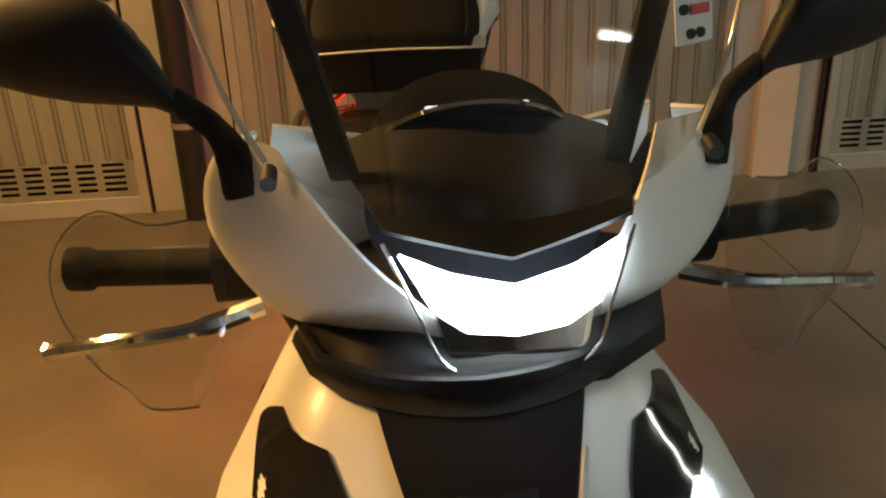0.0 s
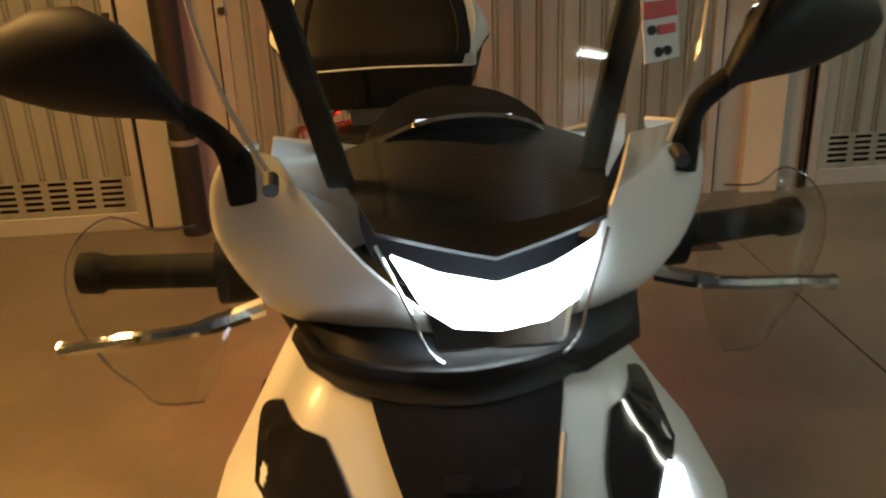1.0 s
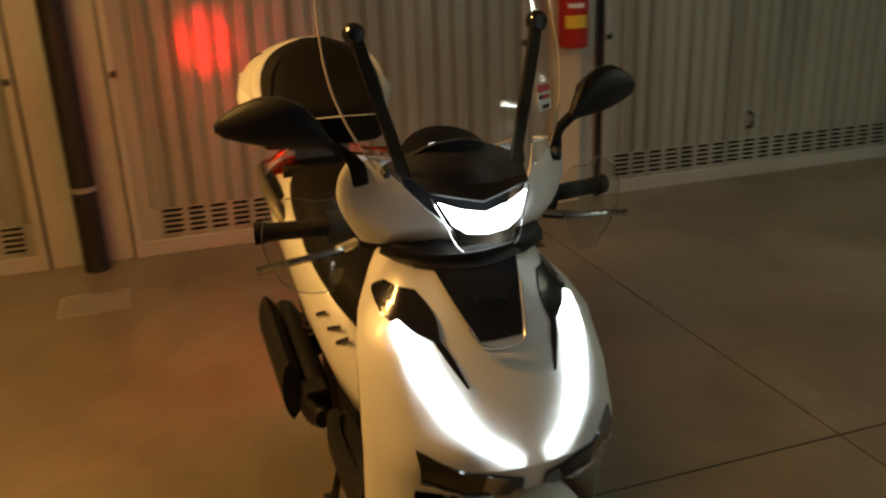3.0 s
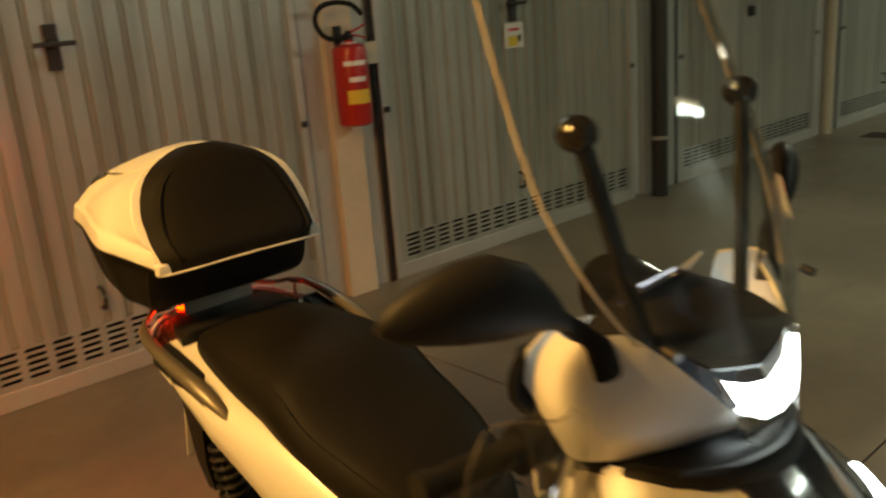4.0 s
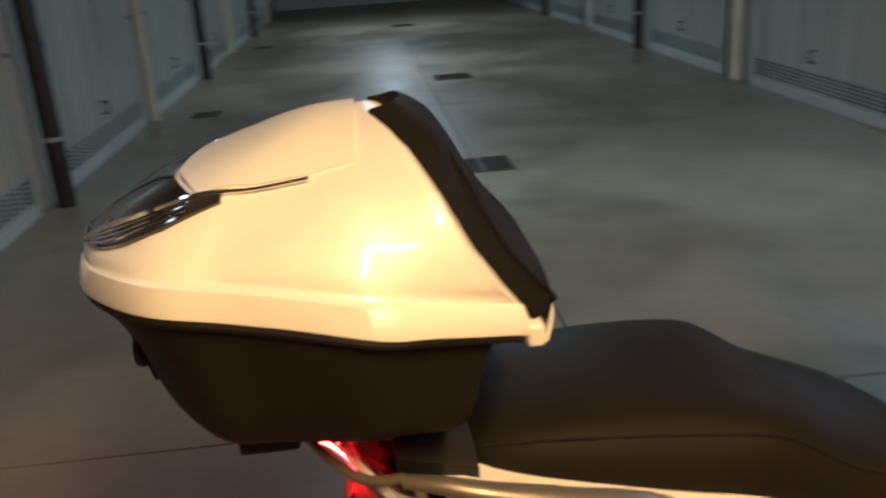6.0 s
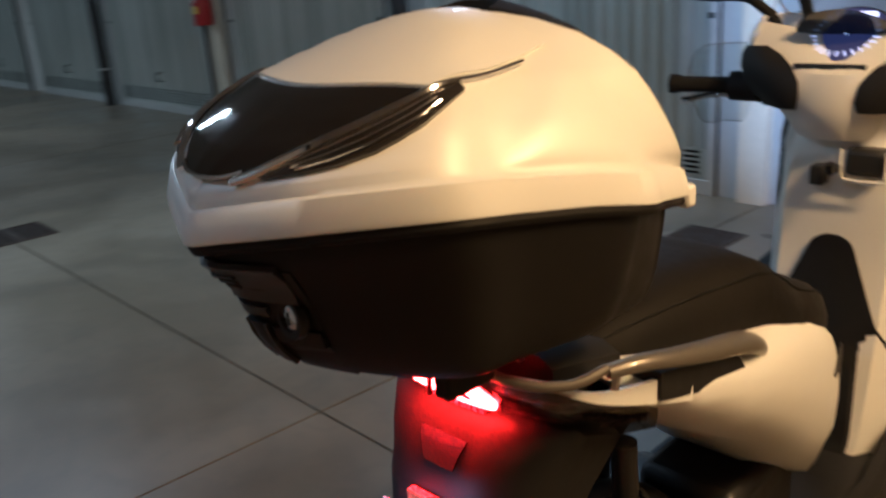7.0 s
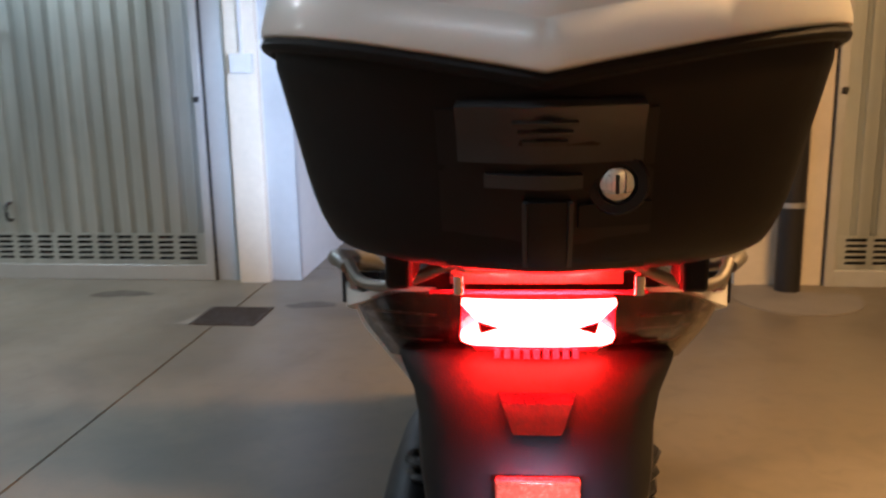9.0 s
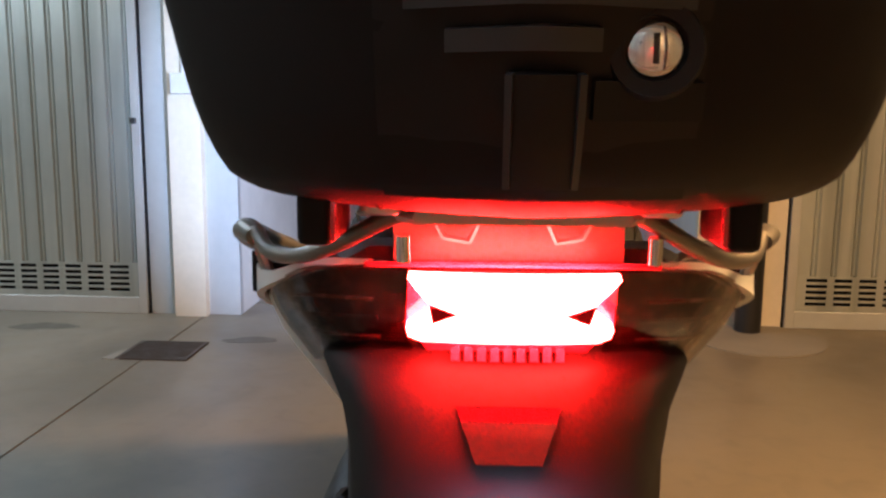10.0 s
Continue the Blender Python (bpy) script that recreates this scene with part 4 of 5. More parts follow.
part("body_panel", loft([body_ring(*b) for b in BODY]), PEARL, scooter, "pearl white rear body panels", sharp=55)
for s in (1, -1):
    for y0, y1, z in ((0.83, 0.775, 0.652), (0.775, 0.715, 0.634), (0.735, 0.69, 0.612)):
        rows = [[(s * (table([(b[0], b[3]) for b in BODY], lerp(y0, y1, u))[0] + 0.0015), lerp(y0, y1, u) + 0.008 * h, z + 0.006 * h + 0.025 * u) for u in (0, 0.5, 1)] for h in (0, 1)]
        part("flank_mark", sheet(rows, 0.0015), INK, scooter, "plain dark bar on the flank", smooth=False)
SEAT = [(0.63, 0.62, 0.642, 0.05), (0.66, 0.63, 0.692, 0.085), (0.72, 0.66, 0.745, 0.12), (0.8, 0.7, 0.789, 0.148), (0.88, 0.72, 0.819, 0.163), (0.94, 0.74, 0.843, 0.168), (0.99, 0.755, 0.876, 0.168), (1.04, 0.77, 0.898, 0.165), (1.15, 0.785, 0.909, 0.158), (1.25, 0.8, 0.91, 0.146), (1.33, 0.815, 0.904, 0.132), (1.37, 0.83, 0.893, 0.118), (1.385, 0.84, 0.881, 0.105)]


def seat_ring(y, z0, z1, w):
    half = [(0.0, 0.0), (0.9, 0.0), (1.0, 0.12), (0.995, 0.45), (0.93, 0.75), (0.78, 0.92), (0.5, 0.985), (0.2, 1.0)]
    right = [(w * a, y, lerp(z0, z1, b)) for a, b in half]
    return right + [(-x, q, z) for x, q, z in right[:0:-1]]


fine = smooth_line([Vector((y, z0, z1)) for y, z0, z1, w in SEAT], 3)
finew = smooth_line([Vector((w, 0, 0)) for y, z0, z1, w in SEAT], 3)
seat = part("seat", loft([seat_ring(p.x, p.y, p.z, q.x) for p, q in zip(fine, finew)]), SEATM, scooter, "black two-level vinyl seat", sharp=60)
for s in (1, -1):
    part("seam", tube(smooth_line([(s * w * 0.895, y, lerp(z0, z1, 0.82)) for y, z0, z1, w in SEAT[2:-1]], 3), 0.0016, 5), RUBBER, seat, "stitched seat seam")
part("seat_step_seam", tube(smooth_line([(x * 0.15, 0.985 + 0.03 * x * x, 0.8725 - 0.035 * abs(x) ** 3) for x in (-1, -0.7, -0.35, 0, 0.35, 0.7, 1)], 4), 0.0018, 5), RUBBER, seat, "stitched seam across the seat step")

for s in (1, -1):
    side = [(s * 0.186, 1.128, 0.803), (s * 0.194, 1.165, 0.828), (s * 0.200, 1.22, 0.852), (s * 0.204, 1.30, 0.873), (s * 0.202, 1.38, 0.892), (s * 0.193, 1.43, 0.902), (s * 0.178, 1.465, 0.901)]
    nr = len(smooth_line(side, 5))
    part("grab_rail", tube(smooth_line(side, 5), [0.006 + 0.011 * math.sin(math.pi * min(1.0, (0.25 + k) / (0.62 * nr))) if k < 0.31 * nr else 0.017 - 0.009 * (k / nr - 0.31) / 0.69 for k in range(nr)], 14, flat=0.8), RAILM, scooter, "satin grey leaf-shaped grab rail")
    part("rail_post", tube([(s * 0.172, 1.445, 0.85), (s * 0.180, 1.452, 0.880)], 0.005, 8), SATIN, scooter)
    part("rail_post", tube([(s * 0.074 - 0.007, 1.574, 0.888), (s * 0.074 - 0.007, 1.576, 0.904)], 0.0045, 10), CHROME, scooter, "bright rack bolt")
    # Solid black filler stands for the shade in the slot below the rail.
    slot = ((1.185, 0.797), (1.30, 0.822), (1.395, 0.848), (1.395, 0.880), (1.30, 0.860), (1.215, 0.832))
    part("rail_slot_shade", loft([[(s * x, y, z) for y, z in slot] for x in (0.160, 0.1985)]), BLACK, scooter, "black block in place of the shaded slot under the grab rail")
part("carrier", loft([[(x * w, y, z) for x, z in ((-1, z0), (-0.9, z0 + 0.013), (0.9, z0 + 0.013), (1, z0), (0.97, z0 - 0.003), (-0.97, z0 - 0.003))] for y, z0, w in ((1.45, 0.903, 0.085), (1.52, 0.907, 0.100), (1.575, 0.911, 0.072), (1.602, 0.912, 0.060))]), SATIN, scooter, "satin grey luggage carrier")
bar = [(0.178, 1.465, 0.901), (0.162, 1.500, 0.892), (0.136, 1.530, 0.894), (0.108, 1.556, 0.906), (0.080, 1.578, 0.922), (0.060, 1.588, 0.929)]
part("carrier_bar", tube(smooth_line([(-x, y, z) for x, y, z in bar] + [(0.0, 1.594, 0.930)] + bar[::-1], 5), 0.0055, 10), RAILM, scooter, "satin cross bar behind the seat")
for s in (1, -1):
    part("carrier_lug", boxes((s * 0.078 - 0.012, s * 0.078 + 0.012, 1.555, 1.59, 0.912, 0.926)), SILVER, scooter, "bright rubber-tipped carrier lug", bevel=0.004)

# tail
TAIL = [(0.888, 0.066), (0.880, 0.061), (0.870, 0.054), (0.863, 0.051), (0.856, 0.060), (0.848, 0.069), (0.841, 0.068), (0.837, 0.060)]      # height, half width


def tail_y(x, z):
    return 1.556 + (z - 0.887) * 0.95 - 1.5 * x * x


lampr = part("tail_light", sheet([[(w * k / 6, tail_y(w * k / 6, z) + 0.004, z) for k in range(-6, 7)] for z, w in TAIL], 0.006), TAILM, scooter, "glowing red tail light")
for s in (1, -1):
    part("notch", loft([[(s * x, tail_y(x, z) + 0.006 + h, z) for x, z in ((0.053, 0.870), (0.034, 0.862), (0.051, 0.854))] for h in (0.0, 0.003)]), TAILD, lampr, "dark red notch in the lamp", smooth=False)
part("tail_lens", loft([[(x, tail_y(x, z) + h, z) for x, z in ((-0.066, 0.888), (0.066, 0.888), (0.070, 0.848), (0.050, 0.816), (-0.050, 0.816), (-0.070, 0.848))] for h in (-0.006, -0.03)]), TAILD, scooter, "red tail light lens", smooth=False)
part("lamp_lip", tube(smooth_line([(x, 1.540 - 1.2 * x * x, 0.895 - 0.25 * x * x) for x in (-0.095, -0.06, -0.03, 0, 0.03, 0.06, 0.095)], 3), 0.0022, 6), TAILD, scooter, "thin red lip over the tail light")
for k in range(9):
    x = -0.036 + 0.009 * k
    part("lens_rib", boxes((x - 0.003, x + 0.003, tail_y(x, 0.826) - 0.004, tail_y(x, 0.826) + 0.002, 0.821, 0.831)), TAILD, lampr)
for s in (1, -1):
    ltop = smooth_line([(s * 0.066, 1.548, 0.868), (s * 0.130, 1.528, 0.866), (s * 0.161, 1.494, 0.852), (s * 0.177, 1.455, 0.842), (s * 0.182, 1.405, 0.830)], 5)
    lmid = smooth_line([(s * 0.072, 1.520, 0.825), (s * 0.130, 1.506, 0.825), (s * 0.154, 1.476, 0.822), (s * 0.170, 1.435, 0.812), (s * 0.176, 1.375, 0.798)], 5)
    lbot = smooth_line([(s * 0.062, 1.482, 0.790), (s * 0.117, 1.466, 0.784), (s * 0.138, 1.442, 0.780), (s * 0.150, 1.405, 0.770), (s * 0.160, 1.350, 0.758)], 5)
    rows = [smooth_line([a, b, c], 4) for a, b, c in zip(ltop, lmid, lbot)]
    lens = part("indicator_lens", sheet(rows, 0.003), INDIC, scooter, "smoky clear indicator lens")
    centre = Vector((0, 1.38, 0.825))
    part("indicator_bowl", sheet([[centre + (Vector(p) - centre) * 0.93 for p in r] for r in rows], 0.003), BOWL, lens, "smoky amber indicator reflector")
    for h in (0.25, 0.45, 0.65):
        part("lens_rib", tube([centre + (lerp(Vector(r[0]), Vector(r[-1]), h) + (Vector(r[4]) - lerp(Vector(r[0]), Vector(r[-1]), 0.5)) * 0.9 - centre) * 0.965 for r in rows[2:-1]], 0.0015, 5), BOWL, lens)
    top = smooth_line([(s * 0.092, 1.541, 0.874), (s * 0.130, 1.522, 0.871), (s * 0.168, 1.486, 0.856), (s * 0.192, 1.42, 0.850), (s * 0.198, 1.34, 0.838)], 5)
    low = smooth_line([(s * 0.093, 1.541, 0.871), (s * 0.130, 1.524, 0.865), (s * 0.171, 1.484, 0.845), (s * 0.192, 1.42, 0.825), (s * 0.199, 1.34, 0.800)], 5)
    part("tail_wing", sheet([[lerp(p, q, u) for u in (0, 0.5, 1)] for p, q in zip(top, low)], 0.006), PEARL, scooter, "pearl white tail wing")
# rear mudguard, reflector and plate
MUD = [(0.832, 1.28, 1.475, 0.138), (0.814, 1.28, 1.508, 0.141), (0.785, 1.30, 1.528, 0.124), (0.755, 1.34, 1.536, 0.116), (0.71, 1.40, 1.544, 0.112), (0.64, 1.45, 1.552, 0.100), (0.54, 1.49, 1.562, 0.085), (0.46, 1.51, 1.566, 0.065)]
part("rear_mudguard", loft([[(-w, y0, z), (-w, lerp(y0, y1, 0.6), z), (-0.93 * w, lerp(y0, y1, 0.82), z), (-0.7 * w, lerp(y0, y1, 0.97), z), (-0.35 * w, y1, z), (0.35 * w, y1, z), (0.7 * w, lerp(y0, y1, 0.97), z), (0.93 * w, lerp(y0, y1, 0.82), z), (w, lerp(y0, y1, 0.6), z), (w, y0, z)] for z, y0, y1, w in MUD]), BLACK, scooter, "black rear mudguard and plate holder", sharp=70)
# Mudguard facet whose dark red colour imitates the tail light falling on it.
part("red_lit_facet", sheet([[(x, table([(m[0], m[2]) for m in MUD[::-1]], z)[0] + 0.004, z) for x in (-w, -0.3 * w, 0.3 * w, w)] for z, w in ((0.797, 0.0350), (0.788, 0.032), (0.779, 0.028), (0.770, 0.025), (0.762, 0.022))], 0.003), REDFACET, scooter, "gloss facet above the reflector, coloured with the tail light's red", smooth=False)
part("reflector_box", boxes((-0.038, 0.038, 1.543, 1.556, 0.702, 0.725)), REFL, scooter, "red rear reflector", bevel=0.002)
plate = part("licence_plate", loft([[(x, y, z) for x, z, y in ((-0.0835, 0.712, 1.552 + h), (0.0835, 0.712, 1.552 + h), (0.0835, 0.547, 1.587 + h), (-0.0835, 0.547, 1.587 + h))] for h in (0, 0.003)]), PLATE, scooter, "white registration plate with blue end bands", smooth=False)
for s in (1, -1):
    part("plate_band", loft([[(x, y, z) for x, z, y in ((s * 0.0815, 0.708, 1.557 + h), (s * 0.048, 0.708, 1.557 + h), (s * 0.048, 0.637, 1.572 + h), (s * 0.0815, 0.637, 1.572 + h))] for h in (0, 0.0012)]), PLBLUE, plate, "blue band", smooth=False)
for x0, x1, z0, z1 in ((-0.038, -0.006, 0.647, 0.697), (0.006, 0.038, 0.647, 0.697), (-0.075, -0.01, 0.567, 0.620), (0.01, 0.075, 0.567, 0.620)):
    part("plate_bar", loft([[(x, 1.552 + (0.712 - z) * 0.212 + 0.004 + h, z) for x, z in ((x0, z1), (x1, z1), (x1, z0), (x0, z0))] for h in (0, 0.0012)]), INK, plate, "plain dark bar", smooth=False)

plate.location.z -= 0.018

# the rails, the carrier and the lamp wings ride higher than the body line
LIFT = {"rail_post": (0, 0.0, 0.014), "carrier": (0, 0.015, 0.020), "carrier_bar": (0, 0.0, 0.004), "carrier_lug": (0, 0.015, 0.020), "indicator_lens": (0, -0.012, 0.022), "tail_wing": (0, -0.012, 0.022)}
for o in scooter.children:
    o.location += Vector(LIFT.get(o.name.split(".")[0], (0, 0, 0)))

# running gear behind
wheel(1.25, 0.285, 0.115, "rear_wheel")
part("engine_case", loft([[(x, y, z + dz) for x, dz in ((0.04, -r), (0.17, -0.7 * r), (0.18, 0), (0.17, 0.8 * r), (0.04, r))] for y, z, r in ((0.80, 0.33, 0.06), (0.90, 0.33, 0.11), (1.10, 0.31, 0.10), (1.27, 0.29, 0.11), (1.36, 0.29, 0.06))]), DARKMET, scooter, "grey engine and drive case")
part("engine_block", boxes((-0.11, 0.06, 0.78, 1.02, 0.30, 0.50)), DARKMET, scooter, "dark engine block", bevel=0.02)
part("silencer", loft([[(-0.165 + 0.052 * math.cos(a) * k, y, z + 0.075 * math.sin(a) * k) for a in [j * math.pi / 10 for j in range(20)]] for y, z, k in ((0.96, 0.30, 0.35), (1.02, 0.31, 0.8), (1.10, 0.325, 1.0), (1.40, 0.385, 1.0), (1.47, 0.40, 0.85), (1.50, 0.405, 0.4))]), BLACK, scooter, "black exhaust silencer")
part("heat_shield", loft([[(-0.222 - 0.03 * math.cos(a), y, z + 0.045 + 0.085 * math.sin(a)) for a in [radians(-80 + 16 * j) for j in range(11)]] + [(-0.20, y, z + 0.10), (-0.20, y, z)] for y, z in ((1.04, 0.315), (1.12, 0.33), (1.30, 0.365), (1.40, 0.385))]), BLACK, scooter, "black silencer guard")
part("exhaust_tip", tube([(-0.165, 1.49, 0.405), (-0.165, 1.53, 0.412)], 0.018, 14), CHROME, scooter, "chrome exhaust tip")
for s in (1, -1):
    bm = tube([(s * 0.105, 1.30, 0.34), (s * 0.112, 1.33, 0.74)], 0.017, 10)
    shock = part("shock_absorber", bm, DARKMET, scooter, "black rear shock absorber")
    coil = [(s * (0.105 + 0.007 * u) + 0.03 * math.cos(u * 40 * 2), 1.30 + 0.03 * u + 0.03 * math.sin(u * 40 * 2), 0.40 + 0.26 * u) for u in [k / 110 for k in range(111)]]
    part("spring", tube(coil, 0.0055, 6), DARKMET, shock, "coil spring")
    part("stand_leg", tube([(s * 0.09, 0.92, 0.27), (s * 0.13, 0.99, 0.10), (s * 0.15, 1.0, 0.012)], 0.012, 8), DARKMET, scooter, "centre stand leg")
    part("stand_foot", boxes((s * 0.15 - 0.02, s * 0.15 + 0.02, 0.98, 1.05, 0.0, 0.014)), DARKMET, scooter, bevel=0.003)
    part("footpeg", boxes((min(s * 0.14, s * 0.20), max(s * 0.14, s * 0.20), 0.97, 1.05, 0.36, 0.385)), BLACK, scooter, "folding passenger footrest", bevel=0.004)
part("air_filter", loft([[(0.135 + 0.055 * r * math.cos(a), y, 0.50 + 0.125 * r * math.sin(a)) for a in [k * math.pi / 12 for k in range(24)]] for y, r in ((1.02, 0.3), (1.04, 0.75), (1.08, 0.95), (1.20, 1.0), (1.34, 0.97), (1.40, 0.85), (1.425, 0.5), (1.43, 0.1))]), BLACK, scooter, "black rounded air filter housing")
part("tail_cover", loft([[(x * w, y, z) for x, z in ((-1, 0.84), (-1, zt - 0.01), (-0.85, zt), (0.85, zt), (1, zt - 0.01), (1, 0.84))] for y, w, zt in ((1.38, 0.140, 0.890), (1.43, 0.130, 0.896), (1.47, 0.115, 0.896))]), BLACK, scooter, "black cover under the luggage carrier")
part("brace_plate", boxes((-0.080, 0.080, 1.472, 1.480, 0.888, 0.924)), SATIN, scooter, "grey plate under the carrier")
for s in (1, -1):
    part("brace_rib", tube([(s * 0.020, 1.530, 0.926), (s * 0.028, 1.530, 0.908), (s * 0.044, 1.530, 0.911), (s * 0.052, 1.530, 0.926), (s * 0.070, 1.530, 0.924)], 0.0024, 6), SATIN, scooter, "thin carrier brace")


def on_back(outline, proud, steps=6, thick=0.006):
    """A plate on the inner skin of the leg shield; outline: two edge lines of (x, z)."""
    la, lb = (smooth_line([(x, 0, z) for x, z in l], steps) for l in outline)
    return sheet([[(lerp(p.x, q.x, u) - 0.020, shield_back(lerp(p.x, q.x, u), lerp(p.z, q.z, u)) - 0.045 + proud, lerp(p.z, q.z, u)) for u in (0, 0.25, 0.5, 0.75, 1)] for p, q in zip(la, lb)], thick)


for s in (1, -1):
    part("inner_inset", on_back(([(s * 0.150, 0.935), (s * 0.140, 0.87), (s * 0.138, 0.82), (s * 0.152, 0.77), (s * 0.190, 0.725)], [(s * 0.166, 0.938), (s * 0.200, 0.87), (s * 0.216, 0.82), (s * 0.220, 0.77), (s * 0.2205, 0.722)]), 0.005), BLACK, scooter, "black pointed inset in the leg shield")
part("inner_tunnel", on_back(([(-0.012, 0.752), (-0.035, 0.738), (-0.052, 0.70), (-0.085, 0.62), (-0.130, 0.52), (-0.150, 0.40), (-0.150, 0.34)], [(0.012, 0.752), (0.035, 0.738), (0.052, 0.70), (0.085, 0.62), (0.130, 0.52), (0.150, 0.40), (0.150, 0.34)]), 0.008), BLACK, scooter, "black step-through panel between the rider's feet")
part("starter_button", boxes((0.000, 0.026, 0.40, 0.449, 0.845, 0.882)), INK, scooter, "small black switch", bevel=0.003)
part("bag_hook", tube([(-0.02, 0.44, 0.88), (-0.02, 0.47, 0.88), (-0.02, 0.475, 0.895)], 0.008, 8), INK, scooter, "black bag hook")
part("inner_pocket", boxes((-0.105, -0.034, 0.39, 0.446, 0.868, 0.918)), INK, scooter, "dark open pocket in the leg shield", bevel=0.010)
part("pocket_rim", tube(smooth_line([(-0.108, 0.448, 0.915), (-0.106, 0.448, 0.868), (-0.095, 0.449, 0.862), (-0.045, 0.450, 0.862), (-0.032, 0.450, 0.870), (-0.030, 0.450, 0.918)], 4), 0.003, 8), PEARL, scooter, "white rim of the pocket")

# ---------------------------------------------------------------- the top case
case = thing("top_case", "pearl white and black luggage top case with black backrest pad", "top case", (-0.048, 0, 0))
RIM_F, RIM_L, RIM_Z = 1.332, 0.473, 1.076


def plan(yf, yr, wf, wm, n=6):
    """Half boat, half box: straight flanks, then two straight runs to a blunt point at the rear."""
    L = yr - yf
    wc, yc = 0.856 * wm, 0.756 * L
    right = smooth_line([(0, yf - 0.004, 0), (0.6 * wf, yf - 0.002, 0), (0.95 * wf, yf + 0.006 * L, 0), (wf, yf + 0.04 * L, 0), (lerp(wf, wm, 0.6), yf + 0.20 * L, 0), (wm, yf + 0.33 * L, 0),
                         (0.4 * wm + 0.6 * wc, yf + 0.13 * L + 0.6 * yc, 0), (wc, yf + yc, 0), (0.6 * wc, yf + lerp(yc, L, 0.607), 0), (0.12 * wc, yf + lerp(yc, L, 0.95), 0), (0, yr, 0)], n)
    pts = [(p.x, p.y) for p in right]
    return pts + [(-x, y) for x, y in pts[-2:0:-1]]


def rim_z(x, y, wm=0.225):
    """The rim rises from its front corners along the flanks and dips to the rear point."""
    side = 1 - (1 - max(0.0, min(1.0, (y - RIM_F) / RIM_L))) ** 1.4
    dip = max(0.0, min(1.0, (y - RIM_F - 0.42 * RIM_L) / (0.14 * RIM_L))) * max(0.0, 1 - abs(x) / wm)
    return 0.086 * side - 0.044 * dip


# height over the rim's front corner, front, rear, half width at the front, half width at the flank
LID = [(1.076, 1.350, 1.800, 0.178, 0.226), (1.079, 1.343, 1.810, 0.186, 0.2315), (1.083, 1.343, 1.811, 0.187, 0.2315), (1.106, 1.350, 1.804, 0.184, 0.2255), (1.109, 1.355, 1.800, 0.182, 0.2205), (1.114, 1.358, 1.800, 0.183, 0.216), (1.126, 1.370, 1.797, 0.186, 0.208), (1.161, 1.396, 1.769, 0.184, 0.190),
       (1.186, 1.409, 1.739, 0.177, 0.174), (1.212, 1.422, 1.702, 0.166, 0.155), (1.233, 1.434, 1.661, 0.149, 0.131), (1.254, 1.447, 1.615, 0.123, 0.103), (1.270, 1.463, 1.574, 0.085, 0.070), (1.279, 1.476, 1.545, 0.050, 0.040), (1.283, 1.490, 1.528, 0.015, 0.012)]


def lid_lift(z):
    return 1.0 if z < 1.106 else max(0.0, (1.283 - z) / 0.177)


def lid_ring(row):
    z, yf, yr, wf, wm = row
    pts = []
    for x, y in plan(yf, yr, wf, wm, 8):
        # the front part of each flank stands proud as a flat field, ending in a slanting crease
        edge = 1.645 - 1.05 * max(0.0, z - 1.12)
        swell = 0.007 * max(0.0, min(1.0, (edge - y) / 0.03)) * max(0.0, min(1.0, (z - 1.113) / 0.018)) * max(0.0, min(1.0, (1.262 - z) / 0.05)) * min(1.0, max(0.0, (abs(x) - 0.08) / 0.05))
        pts.append((x + math.copysign(swell, x), y, z + rim_z(x, y, max(wm, 0.05)) * lid_lift(z)))
    return pts


rings = []
for a, b in zip(LID, LID[1:]):
    for u in ((0,) if a[0] < 1.11 else (0, 0.33, 0.67)):
        rings.append(lid_ring([lerp(p, q, u) for p, q in zip(a, b)]))
rings.append(lid_ring(LID[-1]))
part("lid", loft(rings), PEARL, case, "pearl white domed lid", sharp=50)
BASE = [(1.084, 1.372, 1.792, 0.176, 0.222), (1.066, 1.380, 1.788, 0.181, 0.222), (1.043, 1.391, 1.765, 0.184, 0.2145), (1.004, 1.404, 1.743, 0.181, 0.197), (0.981, 1.424, 1.712, 0.168, 0.170), (0.971, 1.452, 1.676, 0.138, 0.116), (0.968, 1.48, 1.64, 0.10, 0.08)]


def base_lift(z):
    return max(0.0, min(1.0, 1 + (z - 1.076) / 0.085))


lower = list(zip(smooth_line([r[:3] for r in BASE[1:]], 4), smooth_line([(r[3], r[4], 0) for r in BASE[1:]], 4)))
rings = [[(x, y, z + rim_z(x, y) * base_lift(z)) for x, y in plan(yf, yr, wf, wm)] for z, yf, yr, wf, wm in [BASE[0]] + [(p.x, p.y, p.z, q.x, q.y) for p, q in lower]]
part("case_base", loft(rings), TUB, case, "matt black tub of the case", sharp=50)
lip = [(x * 1.004, y, 1.074 + rim_z(x, y)) for x, y in plan(1.352, 1.801, 0.180, 0.226, 4)]
part("tub_lip", tube([p for p in lip[4:-4]], 0.006, 8), TUB, case, "black lip under the lid's edge")


def lid_front(z):
    return table([(r[0], r[1]) for r in LID], z)[0]


